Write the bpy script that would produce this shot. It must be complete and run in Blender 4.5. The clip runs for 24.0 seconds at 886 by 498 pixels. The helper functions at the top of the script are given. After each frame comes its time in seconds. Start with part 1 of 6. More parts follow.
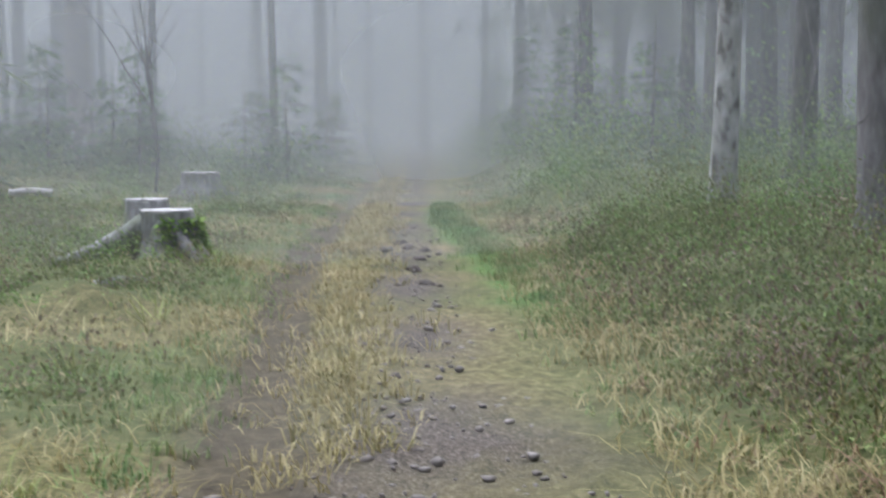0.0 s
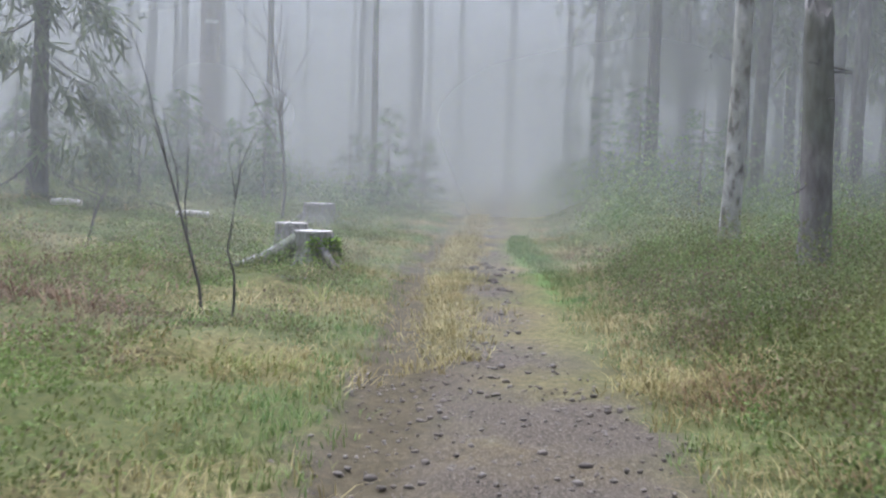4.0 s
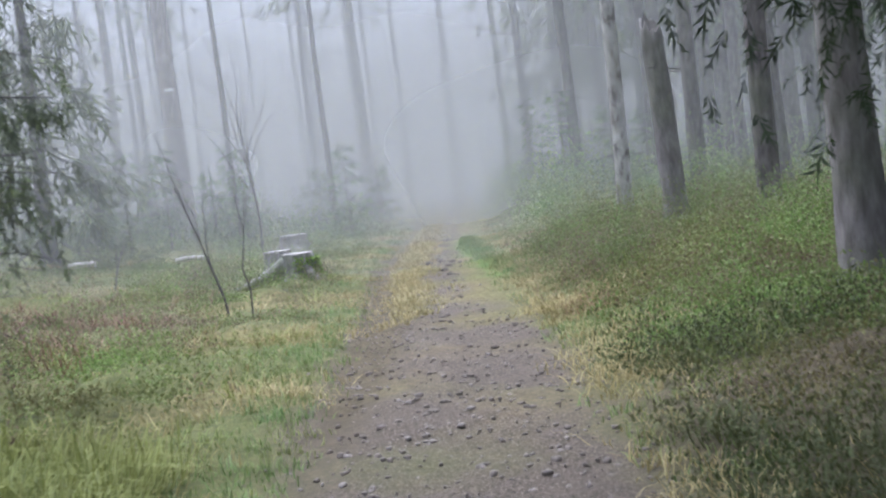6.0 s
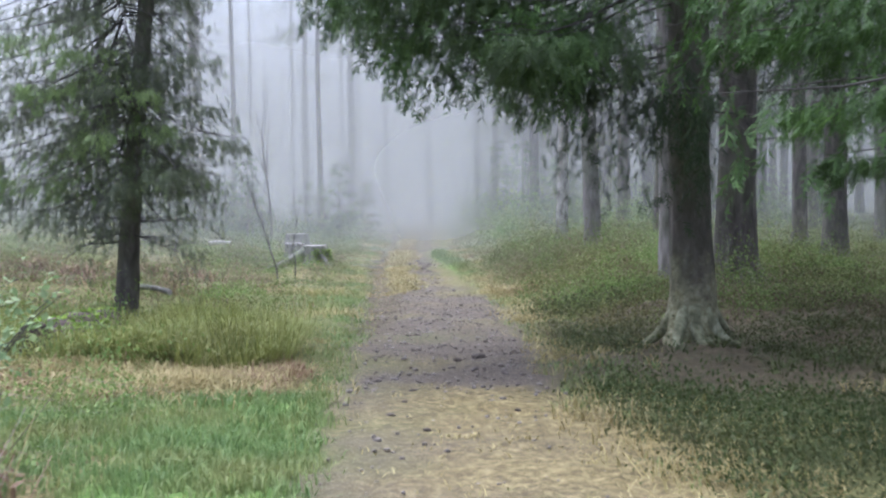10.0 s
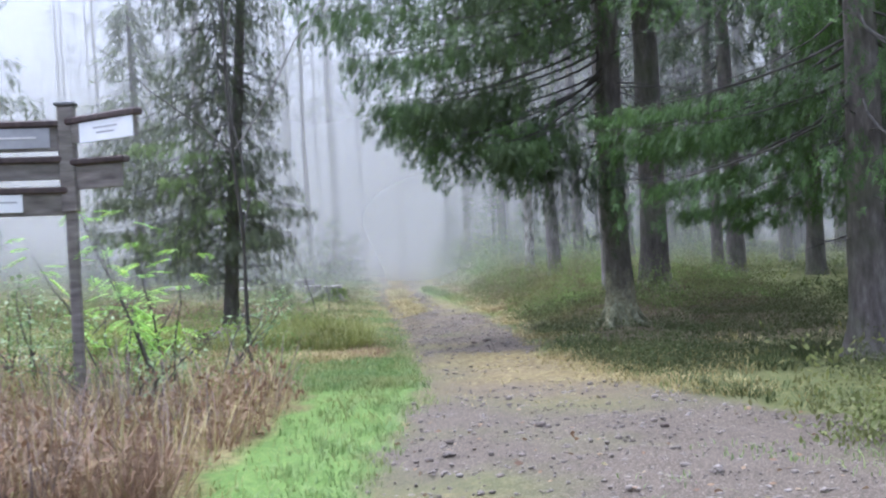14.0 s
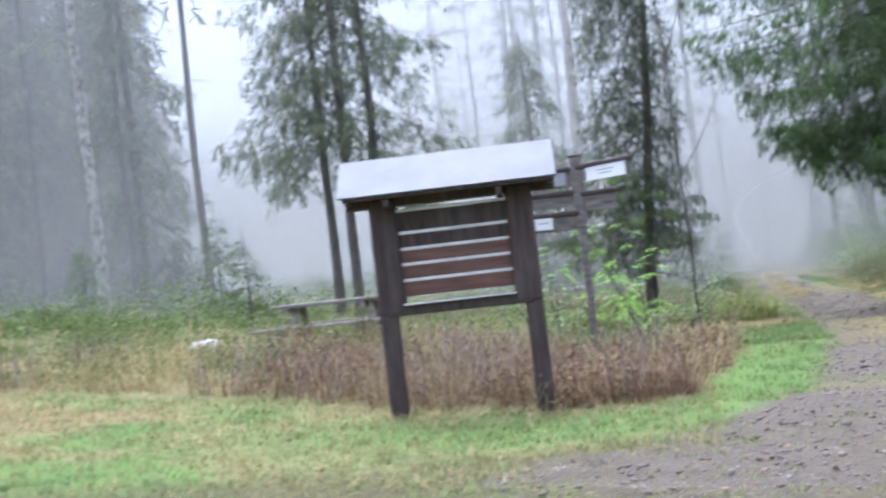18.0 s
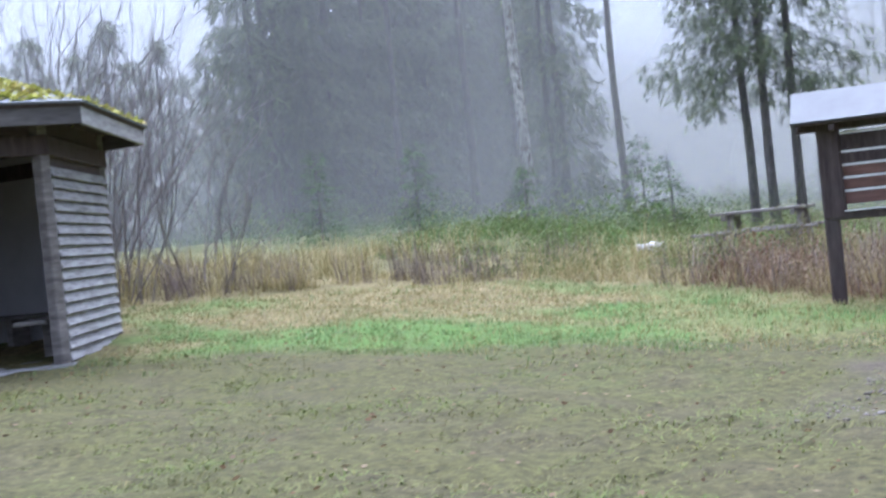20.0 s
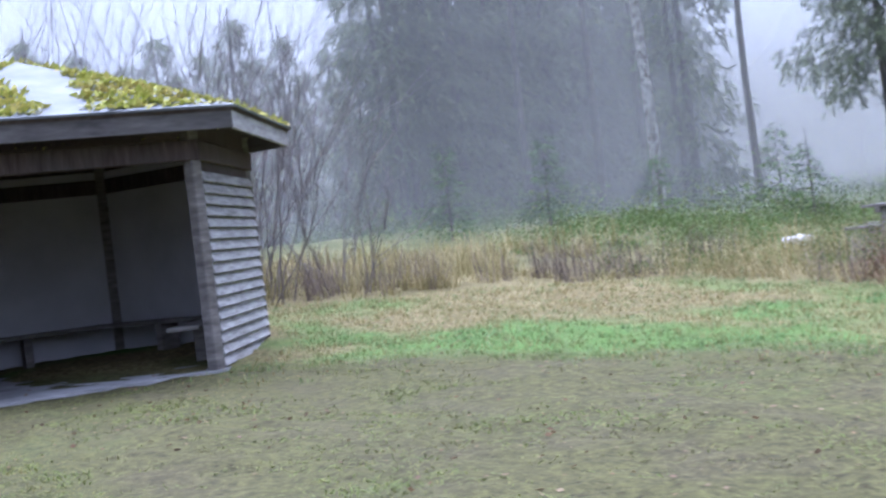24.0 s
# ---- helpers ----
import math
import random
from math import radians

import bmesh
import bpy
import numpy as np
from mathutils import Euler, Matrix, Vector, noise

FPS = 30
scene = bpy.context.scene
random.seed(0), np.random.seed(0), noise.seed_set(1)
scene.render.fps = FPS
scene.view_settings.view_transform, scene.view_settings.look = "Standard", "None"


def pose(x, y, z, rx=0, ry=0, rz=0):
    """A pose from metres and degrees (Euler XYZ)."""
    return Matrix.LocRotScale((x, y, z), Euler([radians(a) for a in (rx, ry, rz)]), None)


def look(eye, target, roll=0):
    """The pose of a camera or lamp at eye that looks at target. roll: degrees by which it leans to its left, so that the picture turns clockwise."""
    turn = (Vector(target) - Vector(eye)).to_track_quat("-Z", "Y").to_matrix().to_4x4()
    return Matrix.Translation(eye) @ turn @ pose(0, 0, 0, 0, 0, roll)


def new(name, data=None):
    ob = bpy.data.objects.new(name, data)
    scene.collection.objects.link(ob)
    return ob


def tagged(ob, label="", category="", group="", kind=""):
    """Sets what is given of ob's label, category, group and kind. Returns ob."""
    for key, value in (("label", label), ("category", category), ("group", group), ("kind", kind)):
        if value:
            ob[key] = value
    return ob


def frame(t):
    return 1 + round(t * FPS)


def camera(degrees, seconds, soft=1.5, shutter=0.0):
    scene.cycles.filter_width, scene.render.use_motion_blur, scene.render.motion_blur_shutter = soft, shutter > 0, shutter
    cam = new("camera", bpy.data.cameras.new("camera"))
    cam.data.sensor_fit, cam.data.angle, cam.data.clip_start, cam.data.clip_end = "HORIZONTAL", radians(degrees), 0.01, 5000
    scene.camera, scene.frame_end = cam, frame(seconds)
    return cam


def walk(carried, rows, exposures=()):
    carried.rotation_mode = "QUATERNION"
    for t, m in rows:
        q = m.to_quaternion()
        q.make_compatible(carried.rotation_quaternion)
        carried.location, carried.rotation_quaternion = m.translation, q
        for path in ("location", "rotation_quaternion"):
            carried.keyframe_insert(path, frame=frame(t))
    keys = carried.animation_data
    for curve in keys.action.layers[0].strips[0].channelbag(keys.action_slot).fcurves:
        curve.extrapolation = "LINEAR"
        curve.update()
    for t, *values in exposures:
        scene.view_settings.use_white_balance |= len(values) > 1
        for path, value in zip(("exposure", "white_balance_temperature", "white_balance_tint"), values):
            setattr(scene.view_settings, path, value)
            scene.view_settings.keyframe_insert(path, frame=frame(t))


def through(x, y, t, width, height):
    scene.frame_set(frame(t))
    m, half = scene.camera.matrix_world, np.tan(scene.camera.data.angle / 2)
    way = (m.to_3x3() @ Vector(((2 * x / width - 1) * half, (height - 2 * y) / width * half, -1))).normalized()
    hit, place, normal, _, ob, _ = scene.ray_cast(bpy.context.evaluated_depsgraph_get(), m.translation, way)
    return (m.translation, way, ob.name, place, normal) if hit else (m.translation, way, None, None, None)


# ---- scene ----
cam = camera(38.0, 24.0, soft=2.25, shutter=0.4)
PATH = [
    (0, (-0.115, 1.388, 1.137), (-0.085, 3.379, 0.946), -0.2),
    (0.5, (-0.135, 1.264, 1.143), (-0.175, 3.261, 1.045), 0.4),
    (1, (-0.143, 1.273, 1.142), (-0.181, 3.272, 1.088), -0.3),
    (1.5, (-0.144, 1.285, 1.138), (-0.173, 3.283, 1.059), 0.7),
    (2, (-0.127, 1.077, 1.15), (-0.175, 3.074, 1.051), 1.0),
    (2.5, (-0.112, 0.499, 1.147), (-0.181, 2.495, 1.026), 0.9),
    (4.5, (-0.03, -3.616, 1.305), (-0.13, -1.624, 1.16), 2.2),
    (5, (0.104, -4.713, 1.3), (0.001, -2.727, 1.083), -3.0),
    (5.5, (0.156, -5.453, 1.236), (0.116, -3.456, 1.138), -5.7),
    (6, (0.225, -6.158, 1.249), (0.179, -4.161, 1.141), -6.7),
    (6.5, (0.143, -7.237, 1.231), (0.099, -5.239, 1.157), -3.7),
    (7, (0.118, -8.158, 1.248), (0.1, -6.158, 1.268), -3.5),
    (7.5, (0.077, -8.899, 1.235), (0.03, -6.9, 1.283), -2.0),
    (8, (0.0, -9.615, 1.246), (-0.148, -7.621, 1.283), -1.3),
    (8.5, (-0.002, -10.235, 1.254), (-0.106, -8.238, 1.268), -0.6),
    (9, (-0.006, -10.839, 1.27), (-0.063, -8.84, 1.242), -1.9),
    (9.5, (-0.027, -11.583, 1.266), (-0.053, -9.584, 1.205), -0.3),
    (10, (-0.073, -12.585, 1.288), (-0.053, -10.587, 1.212), -0.5),
    (10.5, (-0.143, -13.505, 1.292), (-0.118, -11.506, 1.239), 0.8),
    (11, (-0.23, -14.404, 1.287), (-0.167, -12.406, 1.239), 1.5),
    (11.5, (-0.33, -15.204, 1.314), (-0.225, -13.208, 1.257), 0.6),
    (13.5, (-0.742, -17.96, 1.283), (-0.632, -15.963, 1.267), -3.1),
    (14, (-0.861, -18.71, 1.28), (-0.78, -16.711, 1.273), -3.1),
    (14.5, (-0.961, -19.317, 1.287), (-0.905, -17.318, 1.275), -3.4),
    (15, (-1.042, -19.901, 1.276), (-1.025, -17.901, 1.261), -3.4),
    (15.5, (-1.109, -20.385, 1.28), (-1.114, -18.385, 1.258), -3.6),
    (16, (-1.191, -20.88, 1.296), (-1.229, -18.88, 1.287), -4.4),
    (16.5, (-1.254, -21.343, 1.28), (-1.334, -19.345, 1.247), -4.9),
    (17, (-1.344, -22.033, 1.294), (-1.534, -20.042, 1.328), -6.0),
    (17.5, (-1.4, -22.879, 1.285), (-1.71, -20.904, 1.342), -7.2),
    (18, (-1.533, -23.728, 1.302), (-1.989, -21.781, 1.344), -6.4),
    (18.5, (-1.588, -24.589, 1.28), (-2.197, -22.684, 1.296), -6.1),
    (19, (-1.486, -25.539, 1.283), (-2.255, -23.694, 1.323), -7.3),
    (19.5, (-1.349, -26.288, 1.295), (-2.279, -24.518, 1.326), -6.8),
    (21.5, (-0.836, -27.772, 1.46), (-1.93, -26.109, 1.266), -6.9),
    (22, (-0.741, -27.954, 1.481), (-1.871, -26.312, 1.322), -7.4),
    (22.5, (-0.722, -27.999, 1.508), (-1.912, -26.391, 1.49), -4.0),
    (23, (-0.873, -27.76, 1.483), (-1.996, -26.108, 1.386), -3.4),
    (23.5, (-1.159, -27.316, 1.515), (-2.266, -25.651, 1.493), -8.2),
    (24, (-1.694, -26.76, 1.477), (-2.864, -25.138, 1.453), -6.8),
]
walk(cam, [(t, look(eye, target, roll)) for t, eye, target, roll in PATH],
     [(0, 1.03, 5420, 15), (2, 1.05, 5550, 15), (5, 1.25, 5450, 17), (8, 1.46, 5400, 18), (9.3, 1.46, 5380, 18), (11, 1.42, 5350, 19), (14, 1.52, 5300, 19), (17, 1.52, 5300, 19), (19, 1.42, 5200, 17), (22, 1.18, 4950, 22), (24, 1.34, 4980, 22)])

# ---- world, sun ----
world = bpy.data.worlds.new("overcast_sky")
scene.world = world
world.use_nodes = True
wn = world.node_tree.nodes
wl = world.node_tree.links
sky = wn.new("ShaderNodeTexSky")
sky.sky_type = 'NISHITA'
sky.sun_disc = False
sky.sun_elevation = radians(72)
sky.sun_rotation = radians(-35)
sky.air_density, sky.dust_density, sky.ozone_density = 1.0, 6.0, 1.0
grey = wn.new("ShaderNodeHueSaturation")
grey.inputs["Saturation"].default_value = 0.4
grey.inputs["Value"].default_value = 1.3
wl.new(sky.outputs[0], grey.inputs["Color"])
wl.new(grey.outputs[0], wn["Background"].inputs["Color"])
wn["Background"].inputs["Strength"].default_value = 0.15

lamp = bpy.data.lights.new("sun", 'SUN')
lamp.energy, lamp.angle, lamp.color = 1.2, radians(60), (0.95, 0.98, 1.0)
sun = new("sun", lamp)
sun.matrix_world = look((0, 0, 60), (60 * math.sin(radians(35)), -60 * math.cos(radians(35)), 60 - 60 * math.tan(radians(72))))


# ---- materials ----
def nodes_of(name):
    m = bpy.data.materials.new(name)
    m.use_nodes = True
    t = m.node_tree
    return m, t.nodes, t.links, t.nodes["Principled BSDF"]


def ramp(n, stops):
    r = n.new("ShaderNodeValToRGB")
    e = r.color_ramp.elements
    while len(e) < len(stops):
        e.new(0.5)
    for el, (p, c) in zip(e, stops):
        el.position, el.color = p, (*c, 1)
    return r


def noise_tex(n, l, coord, scale, detail=4, rough=0.6):
    x = n.new("ShaderNodeTexNoise")
    x.inputs["Scale"].default_value, x.inputs["Detail"].default_value, x.inputs["Roughness"].default_value = scale, detail, rough
    l.new(coord, x.inputs["Vector"])
    return x


def surface(name, stops, scale, rough=0.8, bump=0.3, fine=8.0, stain=(0.05, 0.05, 0.04), stain_amount=0.3, metal=0.0, stretch=(1, 1, 1), spec=0.2):
    """A matt natural surface: colour from noise at one scale, stains at a larger one, relief at a finer one."""
    m, n, l, b = nodes_of(name)
    tc = n.new("ShaderNodeTexCoord")
    info = n.new("ShaderNodeObjectInfo")
    off = n.new("ShaderNodeVectorMath")
    off.operation = 'MULTIPLY_ADD'
    l.new(info.outputs["Random"], off.inputs[0])
    off.inputs[1].default_value = (17, 31, 11)
    l.new(tc.outputs["Object"], off.inputs[2])
    mp = n.new("ShaderNodeMapping")
    mp.inputs["Scale"].default_value = stretch
    l.new(off.outputs[0], mp.inputs["Vector"])
    a = noise_tex(n, l, mp.outputs[0], scale)
    r = ramp(n, stops)
    l.new(a.outputs["Fac"], r.inputs["Fac"])
    s = noise_tex(n, l, off.outputs[0], scale * 0.22, 3)
    sr = ramp(n, [(0.45, (0, 0, 0)), (0.7, (1, 1, 1))])
    l.new(s.outputs["Fac"], sr.inputs["Fac"])
    k = n.new("ShaderNodeMath")
    k.operation = 'MULTIPLY'
    k.inputs[1].default_value = stain_amount
    l.new(sr.outputs[0], k.inputs[0])
    mix = n.new("ShaderNodeMixRGB")
    mix.inputs["Color2"].default_value = (*stain, 1)
    l.new(k.outputs[0], mix.inputs["Fac"])
    l.new(r.outputs[0], mix.inputs["Color1"])
    l.new(mix.outputs[0], b.inputs["Base Color"])
    f = noise_tex(n, l, mp.outputs[0], scale * fine, 5)
    bp = n.new("ShaderNodeBump")
    bp.inputs["Strength"].default_value, bp.inputs["Distance"].default_value = bump, 0.02
    l.new(f.outputs["Fac"], bp.inputs["Height"])
    l.new(bp.outputs[0], b.inputs["Normal"])
    b.inputs["Roughness"].default_value, b.inputs["Metallic"].default_value = rough, metal
    b.inputs["Specular IOR Level"].default_value = spec
    return m


def leafy(name, stops, rough=0.55, through=0.25, patch=0.9, tint=(0.1, 0.09, 0.03)):
    """Leaves, needles and blades: each piece has its own tone, patches vary over the place, some light passes through."""
    m, n, l, b = nodes_of(name)
    g = n.new("ShaderNodeNewGeometry")
    tc = n.new("ShaderNodeTexCoord")
    r = ramp(n, stops)
    clump = noise_tex(n, l, tc.outputs["Object"], patch * 2.4, 3, 0.7)
    cr = n.new("ShaderNodeMapRange")
    cr.inputs["From Min"].default_value, cr.inputs["From Max"].default_value = 0.3, 0.7
    l.new(clump.outputs["Fac"], cr.inputs["Value"])
    tone = n.new("ShaderNodeMix")
    tone.inputs[0].default_value = 0.5
    l.new(cr.outputs[0], tone.inputs[2])
    l.new(g.outputs["Random Per Island"], tone.inputs[3])
    l.new(tone.outputs[0], r.inputs["Fac"])
    a = noise_tex(n, l, tc.outputs["Object"], patch, 3)
    ar = ramp(n, [(0.42, (0, 0, 0)), (0.68, (1, 1, 1))])
    l.new(a.outputs["Fac"], ar.inputs["Fac"])
    k = n.new("ShaderNodeMath")
    k.operation = 'MULTIPLY'
    k.inputs[1].default_value = 0.6
    l.new(ar.outputs[0], k.inputs[0])
    mix = n.new("ShaderNodeMixRGB")
    mix.inputs["Color2"].default_value = (*tint, 1)
    l.new(k.outputs[0], mix.inputs["Fac"])
    l.new(r.outputs[0], mix.inputs["Color1"])
    l.new(mix.outputs[0], b.inputs["Base Color"])
    b.inputs["Roughness"].default_value = rough
    b.inputs["Specular IOR Level"].default_value = 0.12
    tr = n.new("ShaderNodeBsdfTranslucent")
    l.new(mix.outputs[0], tr.inputs["Color"])
    ms = n.new("ShaderNodeMixShader")
    ms.inputs[0].default_value = through
    l.new(b.outputs[0], ms.inputs[1])
    l.new(tr.outputs[0], ms.inputs[2])
    l.new(ms.outputs[0], n["Material Output"].inputs["Surface"])
    return m


M_BARK = surface("spruce_bark", [(0.3, (0.06, 0.05, 0.044)), (0.55, (0.12, 0.104, 0.092)), (0.75, (0.20, 0.18, 0.16))], 6, 0.85, 0.8, 4, (0.10, 0.12, 0.06), 0.45, stretch=(2.2, 2.2, 0.7))
M_BARK_PALE = surface("lichen_bark", [(0.38, (0.10, 0.088, 0.068)), (0.47, (0.33, 0.31, 0.265)), (0.72, (0.58, 0.56, 0.50))], 5, 0.85, 0.8, 4, (0.12, 0.11, 0.07), 0.5, stretch=(1.6, 1.6, 0.8))
M_BARK_GREY = surface("grey_snag_bark", [(0.3, (0.10, 0.088, 0.078)), (0.55, (0.19, 0.172, 0.158)), (0.75, (0.29, 0.268, 0.245))], 6, 0.85, 0.8, 4, (0.10, 0.12, 0.06), 0.45, stretch=(2.2, 2.2, 0.7))
M_BARK_PINE = surface("pine_bark", [(0.3, (0.2, 0.165, 0.14)), (0.55, (0.34, 0.285, 0.25)), (0.75, (0.47, 0.42, 0.38))], 5, 0.85, 0.8, 4, (0.13, 0.12, 0.10), 0.4, stretch=(2, 2, 0.6))
M_DEAD = surface("dead_twig", [(0.3, (0.045, 0.04, 0.034)), (0.7, (0.105, 0.095, 0.083))], 8, 0.9, 0.3)
M_SHRUB_TWIG = surface("bare_shrub_twig", [(0.3, (0.13, 0.108, 0.10)), (0.7, (0.235, 0.205, 0.195))], 8, 0.9, 0.3)
M_MOSS_ROOT = surface("mossy_root", [(0.35, (0.10, 0.10, 0.055)), (0.5, (0.20, 0.20, 0.12)), (0.7, (0.34, 0.34, 0.23))], 9, 0.9, 0.7)
M_STUMP = surface("weathered_stump_wood", [(0.3, (0.10, 0.088, 0.078)), (0.55, (0.21, 0.195, 0.18)), (0.75, (0.36, 0.345, 0.325))], 7, 0.85, 0.6, 4, (0.10, 0.13, 0.05), 0.5, stretch=(2, 2, 0.5))
M_ROTTEN = surface("rotten_wood", [(0.3, (0.035, 0.026, 0.022)), (0.55, (0.085, 0.062, 0.05)), (0.75, (0.15, 0.115, 0.09))], 7, 0.9, 0.7, 4, (0.09, 0.11, 0.04), 0.5, stretch=(2, 2, 0.5))
M_SCAR = surface("bare_sapwood", [(0.35, (0.42, 0.39, 0.35)), (0.65, (0.68, 0.65, 0.60))], 9, 0.8, 0.3)
M_CUT = surface("pale_cut_wood", [(0.3, (0.30, 0.28, 0.25)), (0.7, (0.50, 0.475, 0.44))], 10, 0.8, 0.2, 4, (0.3, 0.27, 0.2), 0.4)
M_MOSS = leafy("moss_tufts", [(0.0, (0.16, 0.18, 0.03)), (0.5, (0.34, 0.36, 0.06)), (1.0, (0.55, 0.46, 0.16))], 0.9, 0.15, 3.0, (0.35, 0.25, 0.10))
M_MOSS_GREEN = leafy("green_moss", [(0.0, (0.08, 0.14, 0.02)), (0.6, (0.18, 0.30, 0.035)), (1.0, (0.30, 0.38, 0.07))], 0.9, 0.15, 3.0, (0.15, 0.15, 0.05))
M_NEEDLE = leafy("spruce_needles", [(0.0, (0.08, 0.095, 0.055)), (0.5, (0.125, 0.15, 0.078)), (0.85, (0.18, 0.225, 0.09)), (1.0, (0.26, 0.32, 0.11))], 0.5, 0.4, 1.6, (0.12, 0.11, 0.085))
M_NEEDLE_GREY = leafy("grey_spruce_needles", [(0.0, (0.055, 0.066, 0.042)), (0.5, (0.095, 0.115, 0.06)), (0.85, (0.15, 0.19, 0.075)), (1.0, (0.23, 0.29, 0.09))], 0.5, 0.4, 1.6, (0.09, 0.085, 0.07))
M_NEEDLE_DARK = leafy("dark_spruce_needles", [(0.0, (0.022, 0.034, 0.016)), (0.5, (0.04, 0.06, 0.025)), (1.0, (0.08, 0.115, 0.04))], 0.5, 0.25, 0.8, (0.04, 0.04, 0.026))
M_NEEDLE_FRESH = leafy("fresh_spruce_needles", [(0.0, (0.03, 0.055, 0.018)), (0.5, (0.055, 0.102, 0.026)), (1.0, (0.12, 0.21, 0.045))], 0.5, 0.3, 0.8, (0.05, 0.075, 0.03))
M_GRASS = leafy("fresh_grass", [(0.0, (0.075, 0.125, 0.04)), (0.5, (0.13, 0.20, 0.064)), (0.8, (0.2, 0.26, 0.09)), (1.0, (0.37, 0.33, 0.13))], 0.5, 0.3, 1.3, (0.24, 0.22, 0.085))
M_TURF = leafy("worn_turf", [(0.0, (0.085, 0.115, 0.028)), (0.5, (0.14, 0.175, 0.042)), (0.8, (0.20, 0.2, 0.06)), (1.0, (0.25, 0.19, 0.08))], 0.6, 0.3, 1.1, (0.13, 0.095, 0.055))
M_NEEDLE_BRIGHT = leafy("light_green_spruce_needles", [(0.0, (0.09, 0.125, 0.05)), (0.5, (0.16, 0.225, 0.075)), (1.0, (0.28, 0.38, 0.11))], 0.5, 0.4, 1.2, (0.13, 0.16, 0.07))
M_NEEDLE_MID = leafy("green_spruce_needles", [(0.0, (0.035, 0.06, 0.022)), (0.5, (0.07, 0.12, 0.036)), (0.85, (0.12, 0.19, 0.05)), (1.0, (0.2, 0.28, 0.07))], 0.5, 0.35, 0.9, (0.065, 0.075, 0.04))
M_STRAW = leafy("dry_grass", [(0.0, (0.12, 0.14, 0.045)), (0.3, (0.19, 0.165, 0.062)), (0.55, (0.31, 0.26, 0.115)), (0.8, (0.42, 0.365, 0.19)), (1.0, (0.24, 0.15, 0.07))], 0.6, 0.3, 0.7, (0.25, 0.19, 0.08))
M_SEDGE = leafy("olive_sedge", [(0.0, (0.085, 0.1, 0.028)), (0.5, (0.185, 0.205, 0.056)), (0.85, (0.27, 0.285, 0.09)), (1.0, (0.38, 0.31, 0.14))], 0.55, 0.3, 0.7, (0.14, 0.13, 0.05))
M_BILBERRY = leafy("bilberry_leaves", [(0.0, (0.055, 0.075, 0.028)), (0.5, (0.11, 0.14, 0.044)), (0.85, (0.17, 0.2, 0.06)), (1.0, (0.26, 0.18, 0.09))], 0.6, 0.35, 0.9, (0.16, 0.115, 0.055))
M_HERB = leafy("pale_green_herbs", [(0.0, (0.085, 0.125, 0.038)), (0.5, (0.15, 0.235, 0.06)), (0.9, (0.24, 0.32, 0.095)), (1.0, (0.34, 0.27, 0.14))], 0.6, 0.3, 0.8, (0.2, 0.16, 0.085))
M_FERN = leafy("dead_bracken", [(0.0, (0.10, 0.055, 0.036)), (0.5, (0.19, 0.118, 0.064)), (0.85, (0.29, 0.215, 0.13)), (1.0, (0.16, 0.17, 0.07))], 0.7, 0.25, 0.7, (0.15, 0.12, 0.09))
M_HEATHER = leafy("faded_heather", [(0.0, (0.09, 0.07, 0.045)), (0.5, (0.17, 0.125, 0.085)), (0.85, (0.25, 0.19, 0.13)), (1.0, (0.14, 0.16, 0.06))], 0.7, 0.25, 0.8, (0.13, 0.12, 0.06))
# sedge tones darkened to carry the shade below the spruces
M_SEDGE_DARKENED = leafy("shade_darkened_sedge", [(0.0, (0.028, 0.042, 0.014)), (0.5, (0.052, 0.072, 0.022)), (0.85, (0.088, 0.108, 0.034)), (1.0, (0.15, 0.125, 0.058))], 0.6, 0.25, 0.7, (0.10, 0.09, 0.045))
M_THICKET = leafy("bare_stems", [(0.0, (0.09, 0.07, 0.062)), (0.5, (0.16, 0.125, 0.11)), (0.9, (0.25, 0.20, 0.16)), (1.0, (0.34, 0.28, 0.18))], 0.8, 0.15, 0.8, (0.13, 0.11, 0.08))
M_ROWAN = leafy("rowan_leaves", [(0.0, (0.16, 0.30, 0.05)), (0.6, (0.26, 0.48, 0.07)), (1.0, (0.50, 0.50, 0.10))], 0.5, 0.4, 2.0, (0.22, 0.36, 0.12))
M_WILLOW = leafy("grey_green_leaves", [(0.0, (0.12, 0.18, 0.08)), (0.6, (0.21, 0.29, 0.13)), (1.0, (0.34, 0.39, 0.2))], 0.5, 0.3, 2.0, (0.2, 0.24, 0.12))
M_BRAMBLE = leafy("bramble_leaves", [(0.0, (0.06, 0.10, 0.03)), (0.6, (0.12, 0.19, 0.05)), (1.0, (0.25, 0.25, 0.09))], 0.5, 0.25, 0.8, (0.16, 0.14, 0.06))
M_STONE = surface("gravel_stone", [(0.25, (0.075, 0.064, 0.055)), (0.5, (0.16, 0.138, 0.115)), (0.8, (0.33, 0.295, 0.255))], 3, 0.75, 0.3, 6, (0.16, 0.13, 0.1), 0.3)
M_CLOD = surface("dark_earth_clod", [(0.3, (0.04, 0.032, 0.027)), (0.7, (0.10, 0.08, 0.065))], 12, 0.9, 0.6)
M_DARKWOOD = surface("dark_stained_wood", [(0.3, (0.045, 0.032, 0.03)), (0.6, (0.085, 0.062, 0.056)), (0.8, (0.13, 0.10, 0.09))], 7, 0.75, 0.4, 5, (0.08, 0.08, 0.07), 0.35, stretch=(3, 3, 0.4))
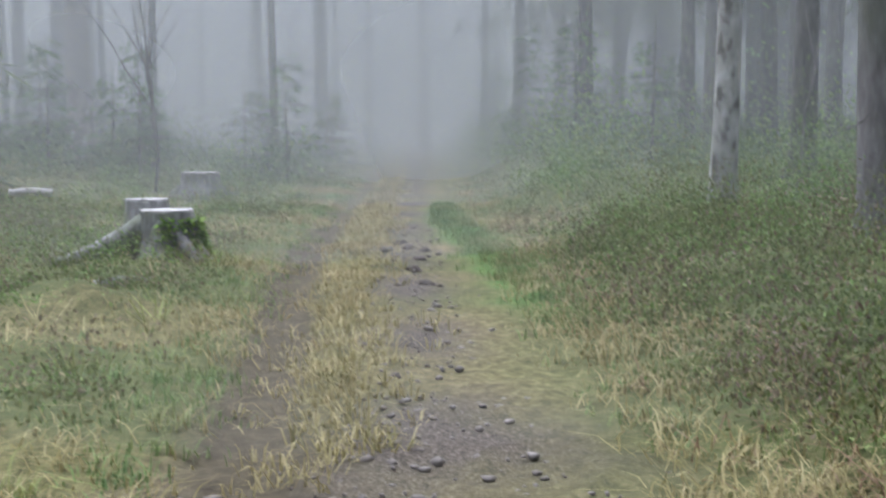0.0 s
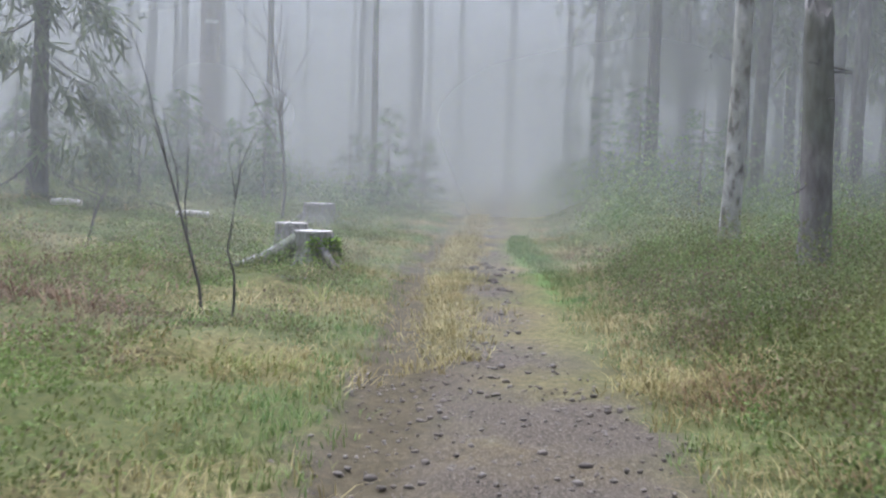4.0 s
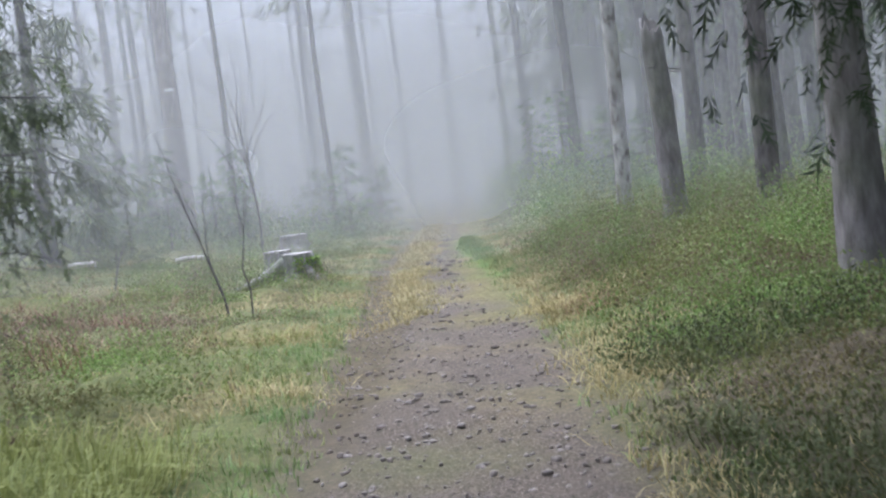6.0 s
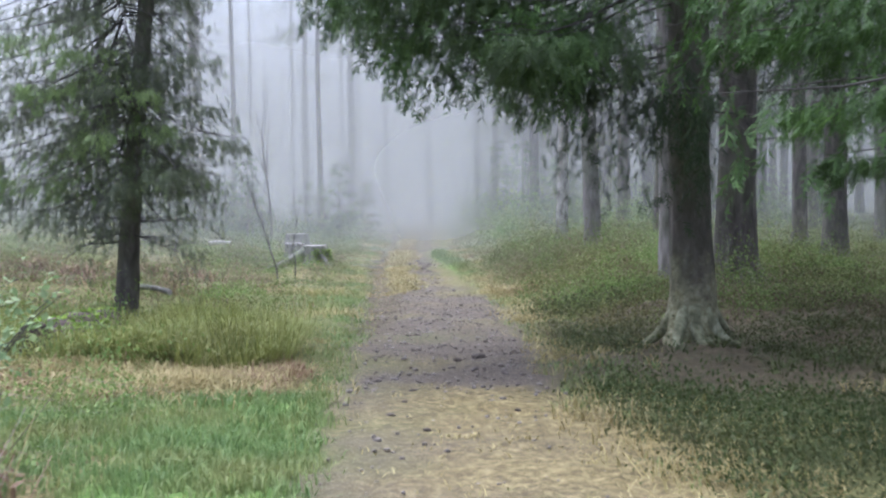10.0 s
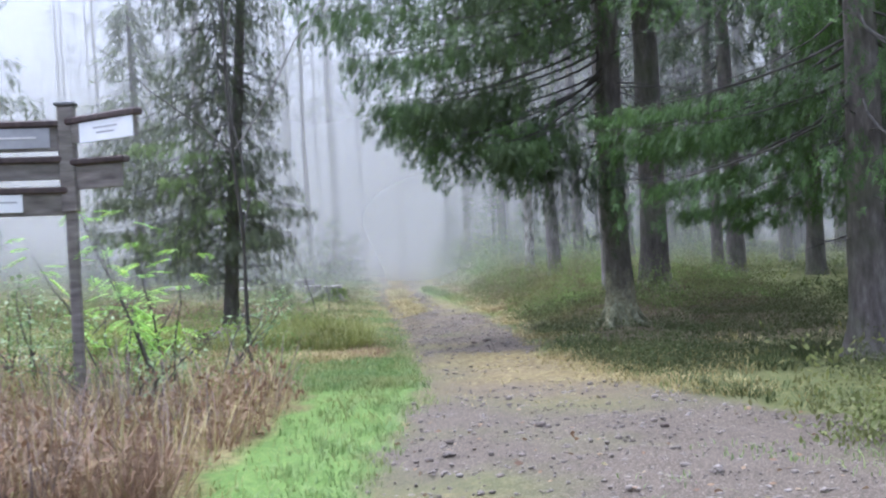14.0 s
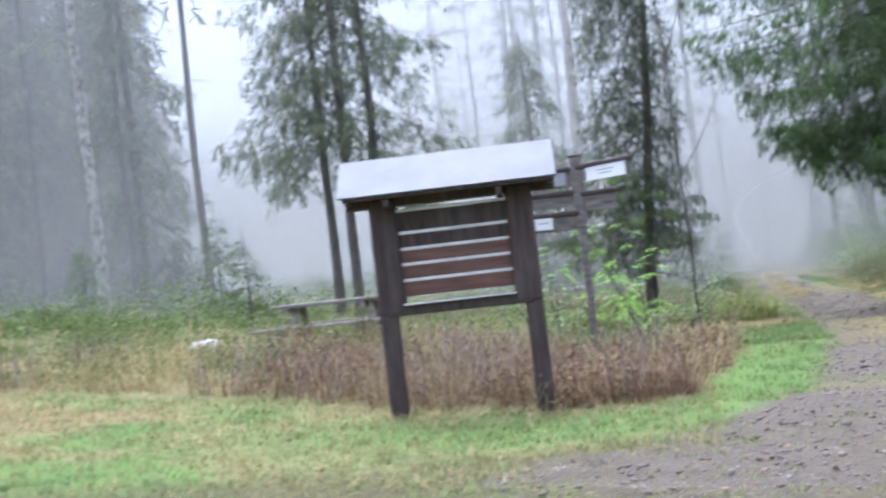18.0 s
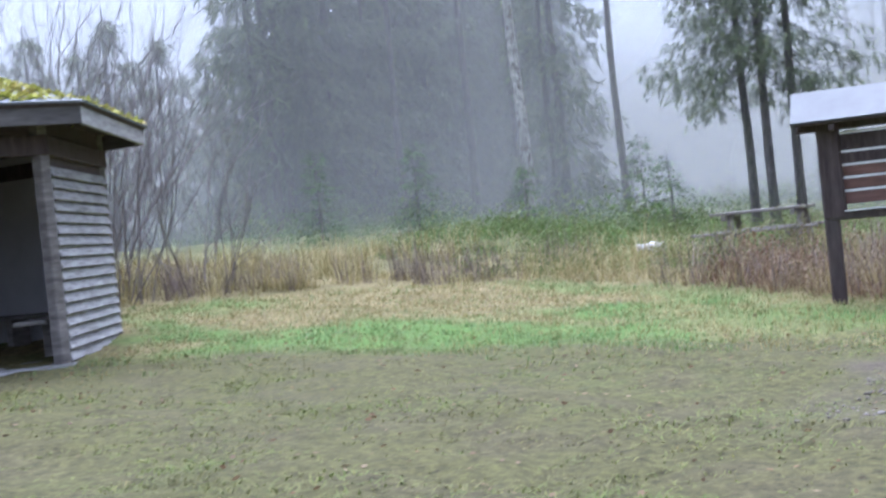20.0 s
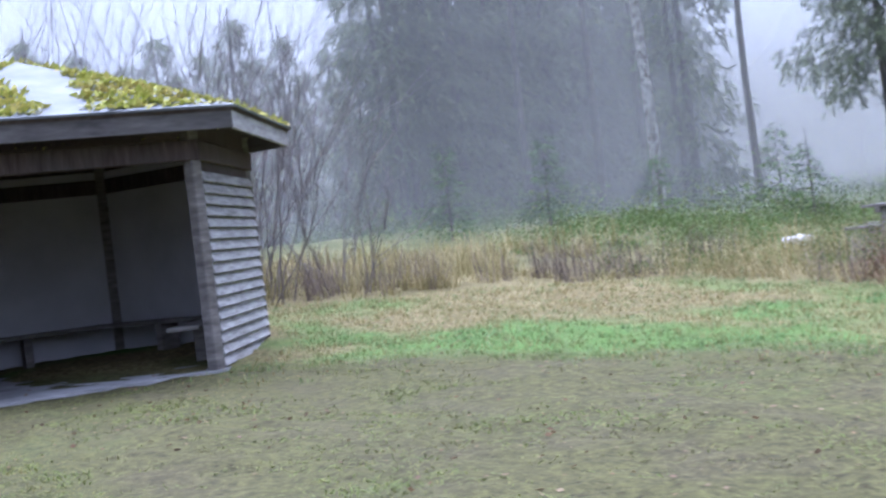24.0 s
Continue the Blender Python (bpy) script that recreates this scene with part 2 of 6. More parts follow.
M_REDWOOD = surface("red_brown_boards", [(0.3, (0.11, 0.058, 0.044)), (0.6, (0.175, 0.095, 0.072)), (0.8, (0.24, 0.15, 0.12))], 6, 0.7, 0.3, 5, (0.12, 0.085, 0.07), 0.35, stretch=(0.5, 4, 4))
M_GREYWOOD = surface("silvered_boards", [(0.3, (0.22, 0.205, 0.195)), (0.55, (0.39, 0.37, 0.355)), (0.8, (0.52, 0.50, 0.48))], 6, 0.85, 0.4, 5, (0.13, 0.13, 0.10), 0.35, stretch=(0.5, 0.5, 4))
M_FASCIA = surface("dark_fascia", [(0.3, (0.07, 0.062, 0.06)), (0.55, (0.13, 0.115, 0.11)), (0.8, (0.2, 0.18, 0.17))], 5, 0.85, 0.3, 5, (0.09, 0.09, 0.07), 0.35, stretch=(0.6, 0.6, 3))
# paler than the outer wood, so the dark inside looks veiled by haze
M_LINING = surface("lightened_inner_boards", [(0.3, (0.42, 0.405, 0.40)), (0.7, (0.54, 0.525, 0.515))], 1.5, 0.9, 0.1, 5, (0.2, 0.19, 0.18), 0.3)
M_OLDWOOD = surface("old_grey_brown_wood", [(0.3, (0.11, 0.096, 0.085)), (0.55, (0.21, 0.187, 0.166)), (0.8, (0.33, 0.30, 0.27))], 6, 0.85, 0.4, 5, (0.09, 0.10, 0.06), 0.35, stretch=(0.6, 0.6, 3))
M_TIN = surface("galvanised_sheet", [(0.3, (0.10, 0.103, 0.105)), (0.7, (0.14, 0.144, 0.146))], 2.5, 0.62, 0.05, 8, (0.2, 0.2, 0.195), 0.4, metal=0.2, spec=0.4)
M_ROOFING = surface("grey_roof_sheet", [(0.3, (0.12, 0.125, 0.135)), (0.7, (0.20, 0.205, 0.215))], 3, 0.7, 0.15, 6, (0.30, 0.31, 0.28), 0.5)
M_PLATE = surface("white_sign_plate", [(0.3, (0.74, 0.75, 0.75)), (0.7, (0.85, 0.85, 0.84))], 4, 0.5, 0.03, 6, (0.55, 0.55, 0.52), 0.25)
M_PRINT = surface("faded_print", [(0.3, (0.34, 0.34, 0.35)), (0.7, (0.48, 0.48, 0.48))], 4, 0.7, 0.05)
M_BARS = surface("pale_strip", [(0.3, (0.55, 0.52, 0.50)), (0.7, (0.74, 0.72, 0.70))], 9, 0.7, 0.1, 4, (0.28, 0.24, 0.21), 0.4)
M_CONCRETE = surface("damp_concrete", [(0.3, (0.25, 0.24, 0.23)), (0.7, (0.40, 0.385, 0.37))], 4, 0.85, 0.3)


def ground_material():
    m, n, l, b = nodes_of("forest_ground")
    tc = n.new("ShaderNodeTexCoord")
    za, zb = n.new("ShaderNodeAttribute"), n.new("ShaderNodeAttribute")
    za.attribute_name, zb.attribute_name = "zone_a", "zone_b"
    sa, sb = n.new("ShaderNodeSeparateColor"), n.new("ShaderNodeSeparateColor")
    l.new(za.outputs["Color"], sa.inputs[0])
    l.new(zb.outputs["Color"], sb.inputs[0])
    mid = noise_tex(n, l, tc.outputs["Object"], 2.6, 6, 0.65)
    fine = noise_tex(n, l, tc.outputs["Object"], 14, 8, 0.8)
    sand = noise_tex(n, l, tc.outputs["Object"], 70, 3, 0.7)

    def shade(source, stops):
        r = ramp(n, stops)
        l.new(source.outputs["Fac"], r.inputs["Fac"])
        return r.outputs[0]

    col = shade(fine, [(0.3, (0.045, 0.05, 0.02)), (0.5, (0.09, 0.10, 0.035)), (0.7, (0.16, 0.145, 0.06))])
    layers = [
        (sa.outputs[2], shade(fine, [(0.36, (0.055, 0.045, 0.02)), (0.5, (0.15, 0.12, 0.052)), (0.64, (0.33, 0.265, 0.13))])),
        (sa.outputs[1], shade(fine, [(0.3, (0.05, 0.085, 0.02)), (0.5, (0.09, 0.15, 0.035)), (0.7, (0.15, 0.195, 0.055))])),
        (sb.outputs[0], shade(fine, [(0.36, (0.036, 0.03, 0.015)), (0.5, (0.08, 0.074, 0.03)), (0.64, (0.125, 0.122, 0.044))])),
        (sa.outputs[0], shade(sand, [(0.32, (0.036, 0.028, 0.02)), (0.5, (0.08, 0.066, 0.05)), (0.68, (0.2, 0.168, 0.128))])),
        # earth of the rut and bare patches, also the painted shade under spruces
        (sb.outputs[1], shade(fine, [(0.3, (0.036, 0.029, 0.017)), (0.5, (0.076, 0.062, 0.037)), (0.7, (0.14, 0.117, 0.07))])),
    ]
    for weight, colour in layers:
        k = n.new("ShaderNodeMath")
        k.operation = 'MULTIPLY_ADD'
        l.new(mid.outputs["Fac"], k.inputs[0])
        k.inputs[1].default_value = 1.6
        k.inputs[2].default_value = -0.8
        s = n.new("ShaderNodeMath")
        s.operation = 'MULTIPLY_ADD'
        s.use_clamp = True
        l.new(weight, s.inputs[0])
        s.inputs[1].default_value = 1.5
        q = n.new("ShaderNodeMath")
        q.operation = 'MULTIPLY'
        l.new(k.outputs[0], q.inputs[0])
        l.new(weight, q.inputs[1])
        l.new(q.outputs[0], s.inputs[2])
        mx = n.new("ShaderNodeMixRGB")
        l.new(s.outputs[0], mx.inputs["Fac"])
        l.new(col, mx.inputs["Color1"])
        l.new(colour, mx.inputs["Color2"])
        col = mx.outputs[0]
    l.new(col, b.inputs["Base Color"])
    bp = n.new("ShaderNodeBump")
    bp.inputs["Strength"].default_value, bp.inputs["Distance"].default_value = 0.6, 0.03
    l.new(fine.outputs["Fac"], bp.inputs["Height"])
    l.new(bp.outputs[0], b.inputs["Normal"])
    b.inputs["Roughness"].default_value = 0.9
    b.inputs["Specular IOR Level"].default_value = 0.1
    return m


def mist_material(name, thick, fade=None, low=(4, 13), lift=False):
    """A thin bank of mist: most light passes, the rest is scattered to both sides."""
    m, n, l, b = nodes_of(name)
    n.remove(b)
    tc = n.new("ShaderNodeTexCoord")
    mp = n.new("ShaderNodeMapping")
    mp.inputs["Scale"].default_value = (0.05, 0.05, 0.03)
    l.new(tc.outputs["Object"], mp.inputs["Vector"])
    a = noise_tex(n, l, mp.outputs[0], 1.0, 2)
    r = n.new("ShaderNodeMapRange")
    r.inputs["From Min"].default_value, r.inputs["From Max"].default_value = 0.0, 1.0
    r.inputs["To Min"].default_value, r.inputs["To Max"].default_value = (0.96, 0.998) if thick > 0.9 else (thick * 0.5, thick * 1.5)
    l.new(a.outputs["Fac"], r.inputs["Value"])
    up = n.new("ShaderNodeSeparateXYZ")
    l.new(tc.outputs["Object"], up.inputs[0])
    thin = n.new("ShaderNodeMapRange")
    thin.interpolation_type = 'SMOOTHSTEP'
    thin.inputs["From Min"].default_value, thin.inputs["From Max"].default_value = low
    thin.inputs["To Min"].default_value, thin.inputs["To Max"].default_value = 1.0, 0.0 if thick > 0.9 else 0.7
    l.new(up.outputs["Z"], thin.inputs["Value"])
    am = n.new("ShaderNodeMath")
    am.operation = 'MULTIPLY'
    l.new(r.outputs[0], am.inputs[0])
    l.new(thin.outputs[0], am.inputs[1])
    amount = am.outputs[0]
    if not fade:
        west = n.new("ShaderNodeMapRange")
        west.inputs["From Min"].default_value, west.inputs["From Max"].default_value = -24, -11
        west.inputs["To Min"].default_value = 0.78 if thick < 0.9 else 1.0
        l.new(up.outputs["X"], west.inputs["Value"])
        wm = n.new("ShaderNodeMath")
        wm.operation = 'MULTIPLY'
        l.new(amount, wm.inputs[0])
        l.new(west.outputs[0], wm.inputs[1])
        amount = wm.outputs[0]
    if lift:
        rise = n.new("ShaderNodeMapRange")
        rise.interpolation_type = 'SMOOTHSTEP'
        rise.inputs["From Min"].default_value, rise.inputs["From Max"].default_value = 0.2, 2.0
        rise.inputs["To Min"].default_value = 0.2
        l.new(up.outputs["Z"], rise.inputs["Value"])
        rm = n.new("ShaderNodeMath")
        rm.operation = 'MULTIPLY'
        l.new(amount, rm.inputs[0])
        l.new(rise.outputs[0], rm.inputs[1])
        amount = rm.outputs[0]
    if fade:
        sx = n.new("ShaderNodeSeparateXYZ")
        l.new(tc.outputs["Object"], sx.inputs[0])
        fr = n.new("ShaderNodeMapRange")
        fr.inputs["From Min"].default_value, fr.inputs["From Max"].default_value = fade
        l.new(sx.outputs["X"], fr.inputs["Value"])
        fm = n.new("ShaderNodeMath")
        fm.operation = 'MULTIPLY'
        l.new(amount, fm.inputs[0])
        l.new(fr.outputs[0], fm.inputs[1])
        amount = fm.outputs[0]
    d, t, p = n.new("ShaderNodeBsdfDiffuse"), n.new("ShaderNodeBsdfTranslucent"), n.new("ShaderNodeBsdfTransparent")
    d.inputs["Color"].default_value = t.inputs["Color"].default_value = (0.533, 0.531, 0.507, 1)
    h, o = n.new("ShaderNodeMixShader"), n.new("ShaderNodeMixShader")
    h.inputs[0].default_value = 0.5
    l.new(d.outputs[0], h.inputs[1])
    l.new(t.outputs[0], h.inputs[2])
    l.new(amount, o.inputs[0])
    l.new(p.outputs[0], o.inputs[1])
    l.new(h.outputs[0], o.inputs[2])
    l.new(o.outputs[0], n["Material Output"].inputs["Surface"])
    return m


# ---- helpers for meshes ----
RNG = np.random.default_rng(7)


def mesh_of(name, verts, faces, material, smooth=False):
    me = bpy.data.meshes.new(name)
    v = np.asarray(verts, dtype=np.float32).reshape(-1, 3)
    if isinstance(faces, np.ndarray):
        k = faces.shape[1]
        me.vertices.add(len(v))
        me.vertices.foreach_set("co", v.ravel())
        me.loops.add(faces.size)
        me.loops.foreach_set("vertex_index", faces.astype(np.int32).ravel())
        me.polygons.add(len(faces))
        me.polygons.foreach_set("loop_start", np.arange(0, faces.size, k, dtype=np.int32))
        me.update(calc_edges=True)
        me.validate()
    else:
        me.from_pydata([tuple(map(float, q)) for q in v], [], faces)
        me.update()
    if smooth:
        me.polygons.foreach_set("use_smooth", [True] * len(me.polygons))
    if material:
        me.materials.append(material)
    return me


def part(name, me, parent, label="", kind=""):
    """Links a mesh as one object under a thing or a part."""
    ob = new(name, me)
    ob.parent = parent
    if label:
        ob["label"] = label
    if kind:
        ob["kind"] = kind
    return ob


def thing(name, place, label, category, group="", turn=0.0):
    ob = new(name)
    ob.matrix_basis = pose(*place, 0, 0, turn)
    return tagged(ob, label, category, group)


def box_mesh(name, size, material, at=(0, 0, 0), bevel=0.008, turn=(0, 0, 0), wobble=0.0):
    bm = bmesh.new()
    bmesh.ops.create_cube(bm, size=1)
    bmesh.ops.scale(bm, vec=size, verts=bm.verts)
    if bevel:
        bmesh.ops.bevel(bm, geom=list(bm.edges), offset=min(bevel, min(size) * 0.3), segments=1, affect='EDGES', profile=0.5)
    if wobble:
        for v in bm.verts:
            v.co += wobble * noise.noise_vector(v.co * 3 + Vector(at))
    bm.transform(pose(*at, *turn))
    me = bpy.data.meshes.new(name)
    bm.to_mesh(me)
    bm.free()
    me.materials.append(material)
    return me


def smooth01(x, a, b):
    t = np.clip((np.asarray(x, dtype=float) - a) / (b - a), 0, 1)
    return t * t * (3 - 2 * t)


def wave(x, y, scale, seed=0.0):
    """Smooth irregular bumps, about -1 to 1."""
    x, y = np.asarray(x) * scale + seed * 3.1, np.asarray(y) * scale - seed * 1.7
    return (np.sin(1.7 * x + 1.3 * np.sin(0.9 * y + seed)) + np.sin(1.9 * y + 1.1 * np.sin(1.3 * x - seed)) + np.sin(1.1 * x + 2.3 * y + seed)) / 3


def height(x, y):
    x, y = np.asarray(x, dtype=float), np.asarray(y, dtype=float)
    south = smooth01(y, -26, -10)
    left = np.clip(0.07 * np.maximum(0, -x - 3.4), 0, 1.6) * (0.35 + 0.65 * south)
    left = np.minimum(left, 0.3 + 0.4 * smooth01(y, -20, -12) + smooth01(y, -14, -8))
    mound = 0.42 * np.exp(-((x + 13.4) ** 2 / 8 + (y + 3.2) ** 2 / 12)) + 0.15 * np.exp(-((x + 6.8) ** 2 + (y + 7.8) ** 2) / 6)
    right = (0.36 + 0.25 * smooth01(y, 10, 34)) * smooth01(x, road_right(y) + 0.15, road_right(y) + 1.7) * smooth01(y, -5, 5)
    ruts = -0.06 * np.exp(-((x - rut_left(y)) / 0.22) ** 2) * smooth01(y, -3, 4)
    yard = 0.2 * smooth01(-y, 14, 26)
    hummocks = (0.11 * wave(x, y, 1.7, 11) + 0.06 * wave(x, y, 3.6, 14)) * smooth01(road_left(y) - x, 0.5, 1.3) * smooth01(y, -4, -1.5)
    hummocks = hummocks + (0.10 * wave(x, y, 1.9, 17) + 0.05 * wave(x, y, 3.9, 19)) * smooth01(x - road_right(y), 0.7, 1.5) * smooth01(y, -4, -1)
    rough = 0.035 * wave(x, y, 1.1) * (1 - 0.6 * on_road(x, y)) + 0.012 * wave(x, y, 4.3, 2)
    return left + mound + right + ruts + yard + hummocks + rough


def road_left(y):
    return np.interp(y, [-16, -14.5, -12, -10.7, -7.4, -5.4, -1, 7, 13, 30, 70], [-3.4, -2.0, -1.05, -0.92, -0.62, -0.66, -0.72, -1.0, -1.25, -1.4, -1.6])


def road_right(y):
    return np.interp(y, [-16, -12, -8.5, -7, -5.5, -1.6, 3, 7, 13, 30, 70], [4.5, 2.6, 1.35, 0.95, 0.75, 0.85, 0.75, 0.55, 0.45, 0.5, 0.6])


def rut_left(y):
    return np.interp(y, [0, 5, 6.5, 8, 11, 14, 30, 70], [-0.62, -0.66, -0.82, -0.88, -1.12, -1.2, -1.25, -1.4])


def on_road(x, y, soft=0.25):
    return smooth01(x, road_left(y) - soft, road_left(y) + soft) * (1 - smooth01(x, road_right(y) - soft, road_right(y) + soft))


def verge_line(x):
    """Where the tall growth begins, north of the yard."""
    return np.interp(x, [-17, -14, -12, -9.5, -3.3, -2.2, -1.5], [-15.5, -13.2, -11.4, -10.2, -12.5, -12.2, -11.0])


def band_low(x):
    """The yard's edge of the green lawn."""
    return np.interp(x, [-14, -12, -10, -8, -5, -2, -1], [-18.6, -18.2, -17.7, -16.7, -15.8, -14.6, -13.0])


def lawn_patch(x, y):
    """Where the lawn is green rather than straw."""
    return np.maximum(smooth01(wave(x, y, 0.42, 5) + 0.5 * wave(x, y, 1.3, 3) + 0.25 * wave(x, y, 2.9, 7), -0.4, 0.6), 0.8 * np.exp(-((x + 3.2) ** 2 / 8 + (y + 13.6) ** 2 / 2.5)))


def ditch_line(y):
    """The wet green strip at the foot of the right bank."""
    return np.interp(y, [8, 9, 9.6, 11.1, 13.5, 16.6, 22], [1.0, 0.8, 0.74, 0.65, 0.46, 0.14, 0.05])


def mud_patch(x, y):
    return smooth01(wave(x, y, 0.55, 43), -0.1, 0.5) * (y < band_low(x)) * (y > -34) * (x < 3)


def build_ground():
    xs = np.concatenate([[-400, -250, -160, -110, -80, -60], np.arange(-48, -16, 1.0), np.arange(-16, -5, 0.25), np.arange(-5, 4.5, 0.1), np.arange(4.5, 14, 0.4), np.arange(14, 45, 1.5), [50, 70, 100, 160, 250, 400]])
    ys = np.concatenate([[-400, -250, -150, -90, -60, -48], np.arange(-40, -28, 0.6), np.arange(-28, 16, 0.14), np.arange(16, 40, 0.4), np.arange(40, 80, 1.5), [90, 110, 150, 250, 400]])
    X, Y = np.meshgrid(xs, ys)
    Z = height(X, Y) + 0.01 * RNG.standard_normal(X.shape) * (np.abs(X) < 20)
    nx, ny = len(xs), len(ys)
    i = (np.arange(ny - 1)[:, None] * nx + np.arange(nx - 1)[None, :]).ravel()
    faces = np.stack([i, i + 1, i + nx + 1, i + nx], axis=1)
    me = mesh_of("ground", np.stack([X, Y, Z], -1), faces, ground_material(), True)
    wx, wy = X + 0.12 * wave(X, Y, 3.1, 1), Y + 0.12 * wave(X, Y, 2.7, 3)
    road = on_road(wx, wy)
    centre = (road_left(Y) + road_right(Y)) / 2
    far = smooth01(Y, 4.6, 7.2)
    track = np.exp(-((wx - (centre + 0.1)) / 0.3) ** 2)
    gravel = road * (1 - far) + far * road * 0.75 * track
    gravel = gravel * smooth01(Y, -21, -16) * (1 - 0.75 * smooth01(wave(X, Y, 1.0, 61) + 0.1, -0.3, 0.5) * smooth01(wy + 1.3 * wave(X, Y, 0.9, 63), -8.8, -6.6) * (1 - smooth01(wy + 1.3 * wave(X, Y, 1.1, 64), -4.8, -2.8)))
    gravel = np.maximum(gravel, 0.8 * smooth01(X, -3.5, -0.5) * smooth01(-Y, 15, 18) * (1 - smooth01(-Y, 19, 23)))
    tan = np.exp(-((wx - 0.65) ** 2 / 0.7 + (wy + 6.4) ** 2 / 4.5))
    gravel = gravel * (1 - 0.8 * tan)
    gravel = gravel * np.clip(0.72 + 0.55 * wave(X, Y, 1.4, 51), 0.25, 1)
    s = wy - verge_line(wx)
    band = smooth01(wy - band_low(wx) + 1.0 * wave(X, Y, 0.6, 66) + 0.4 * wave(X, Y, 1.9, 68), -0.9, 0.9) * (1 - smooth01(s, -1.2, 0.2)) * (X < -1.5) * (X > -15)
    strip = smooth01(wx, road_left(Y) - 1.1, road_left(Y) - 0.8) * (1 - smooth01(wx, road_left(Y) - 0.2, road_left(Y))) * smooth01(Y, -14, -12) * (1 - smooth01(Y, -4.7, -3.9))
    ditch = np.exp(-((wx - ditch_line(Y)) / 0.24) ** 2) * smooth01(Y, 8.2, 9.5) * (1 - smooth01(Y, 17, 21))
    green = np.clip(band * lawn_patch(X, Y) + strip + 1.2 * ditch + 0.55 * mud_patch(X, Y), 0, 1)
    mud = (1 - smooth01(wy - band_low(wx), -0.6, 0.6)) * (1 - smooth01(wx + 1.5 * wave(X, Y, 0.4, 67), 5, 11)) * smooth01(-Y, 12, 14.5) * (1 - 0.35 * mud_patch(X, Y))
    edge = np.clip(on_road(wx, wy, 0.7) - 0.25, 0, 1)
    straw = np.clip(0.9 * tan + edge * smooth01(Y, -9, -7) * (0.55 + 0.6 * wave(X, Y, 1.3, 62)) + 0.7 * band * (1 - lawn_patch(X, Y)) + smooth01(s, -2.2, -0.2) * (X < -1.6) * (1 - smooth01(s, 3, 7)) * 0.55 + 0.3 * smooth01(wave(X, Y, 0.9, 8), 0.1, 0.5) * (X < 0), 0, 1)
    rut = np.exp(-((X - rut_left(Y)) / 0.2) ** 2) * smooth01(Y, -3, 4) * (1 - 0.6 * smooth01(Y, 14, 22))
    # shade of the right-hand spruces, painted into the ground as darker brown
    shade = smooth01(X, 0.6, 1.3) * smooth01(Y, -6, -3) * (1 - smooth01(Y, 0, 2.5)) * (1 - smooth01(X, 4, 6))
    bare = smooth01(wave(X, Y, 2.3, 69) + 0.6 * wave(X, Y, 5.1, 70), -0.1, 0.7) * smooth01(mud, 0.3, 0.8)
    dirt_and_shade = np.clip(rut + 0.75 * shade + 0.3 * bare, 0, 1)
    for name, (r, g, b) in (("zone_a", (gravel, green, straw)), ("zone_b", (mud, dirt_and_shade, road))):
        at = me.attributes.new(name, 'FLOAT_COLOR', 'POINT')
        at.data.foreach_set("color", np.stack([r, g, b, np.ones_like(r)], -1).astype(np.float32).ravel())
    return tagged(new("ground", me), "damp woodland ground with a gravel track and grassy verges", "ground", kind="structure")


build_ground()


# ---- mist ----
def mist_bank(radius, thick, first=-75, fade=None):
    tall = 0.3 * radius + 2
    a = np.radians(np.arange(first, 110.1, 5))
    ring = np.stack([-radius * np.sin(a), -30 + radius * np.cos(a)], -1)
    v = [(*p, z) for p in ring for z in (-2.0, tall)]
    f = np.array([(2 * i, 2 * i + 2, 2 * i + 3, 2 * i + 1) for i in range(len(ring) - 1)])
    ob = new("mist", mesh_of("mist", v, f, mist_material("mist", thick, fade, (0.035 * radius, 0.16 * radius), radius < 35), True))
    return tagged(ob, "pale grey bank of mist between the trees", "mist", kind="stuff")


for radius, thick in ((36, 0.07), (42.5, 0.19), (50, 0.28), (59, 0.38), (70, 0.5), (84, 0.6)):
    mist_bank(radius, thick)
mist_bank(105, 1.0)
mist_bank(33, 0.06, 15, (-8.5, -15))
mist_bank(38.5, 0.08, 15, (-10, -17))


# ---- trees ----
def tube(points, radii, sides=6):
    """Verts and quads of a round limb along points."""
    p = np.asarray(points, dtype=float)
    r = np.asarray(radii, dtype=float)
    d = np.gradient(p, axis=0)
    d /= np.linalg.norm(d, axis=1, keepdims=True) + 1e-9
    ref = np.where(np.abs(d[:, 2:3]) > 0.9, [[1.0, 0, 0]], [[0, 0, 1.0]])
    s = np.cross(d, ref)
    s /= np.linalg.norm(s, axis=1, keepdims=True) + 1e-9
    u = np.cross(s, d)
    a = np.linspace(0, 2 * np.pi, sides, endpoint=False)
    v = p[:, None] + r[:, None, None] * (np.cos(a)[None, :, None] * s[:, None] + np.sin(a)[None, :, None] * u[:, None])
    k = len(p)
    i = np.arange(k - 1)[:, None] * sides + np.arange(sides)[None]
    j = np.arange(k - 1)[:, None] * sides + (np.arange(sides)[None] + 1) % sides
    f = np.stack([i, j, j + sides, i + sides], -1).reshape(-1, 4)
    return v.reshape(-1, 3), f


def merge(pieces):
    vs, fs, n = [], [], 0
    for v, f in pieces:
        vs.append(v)
        fs.append(f + n)
        n += len(v)
    return np.concatenate(vs), np.concatenate(fs)


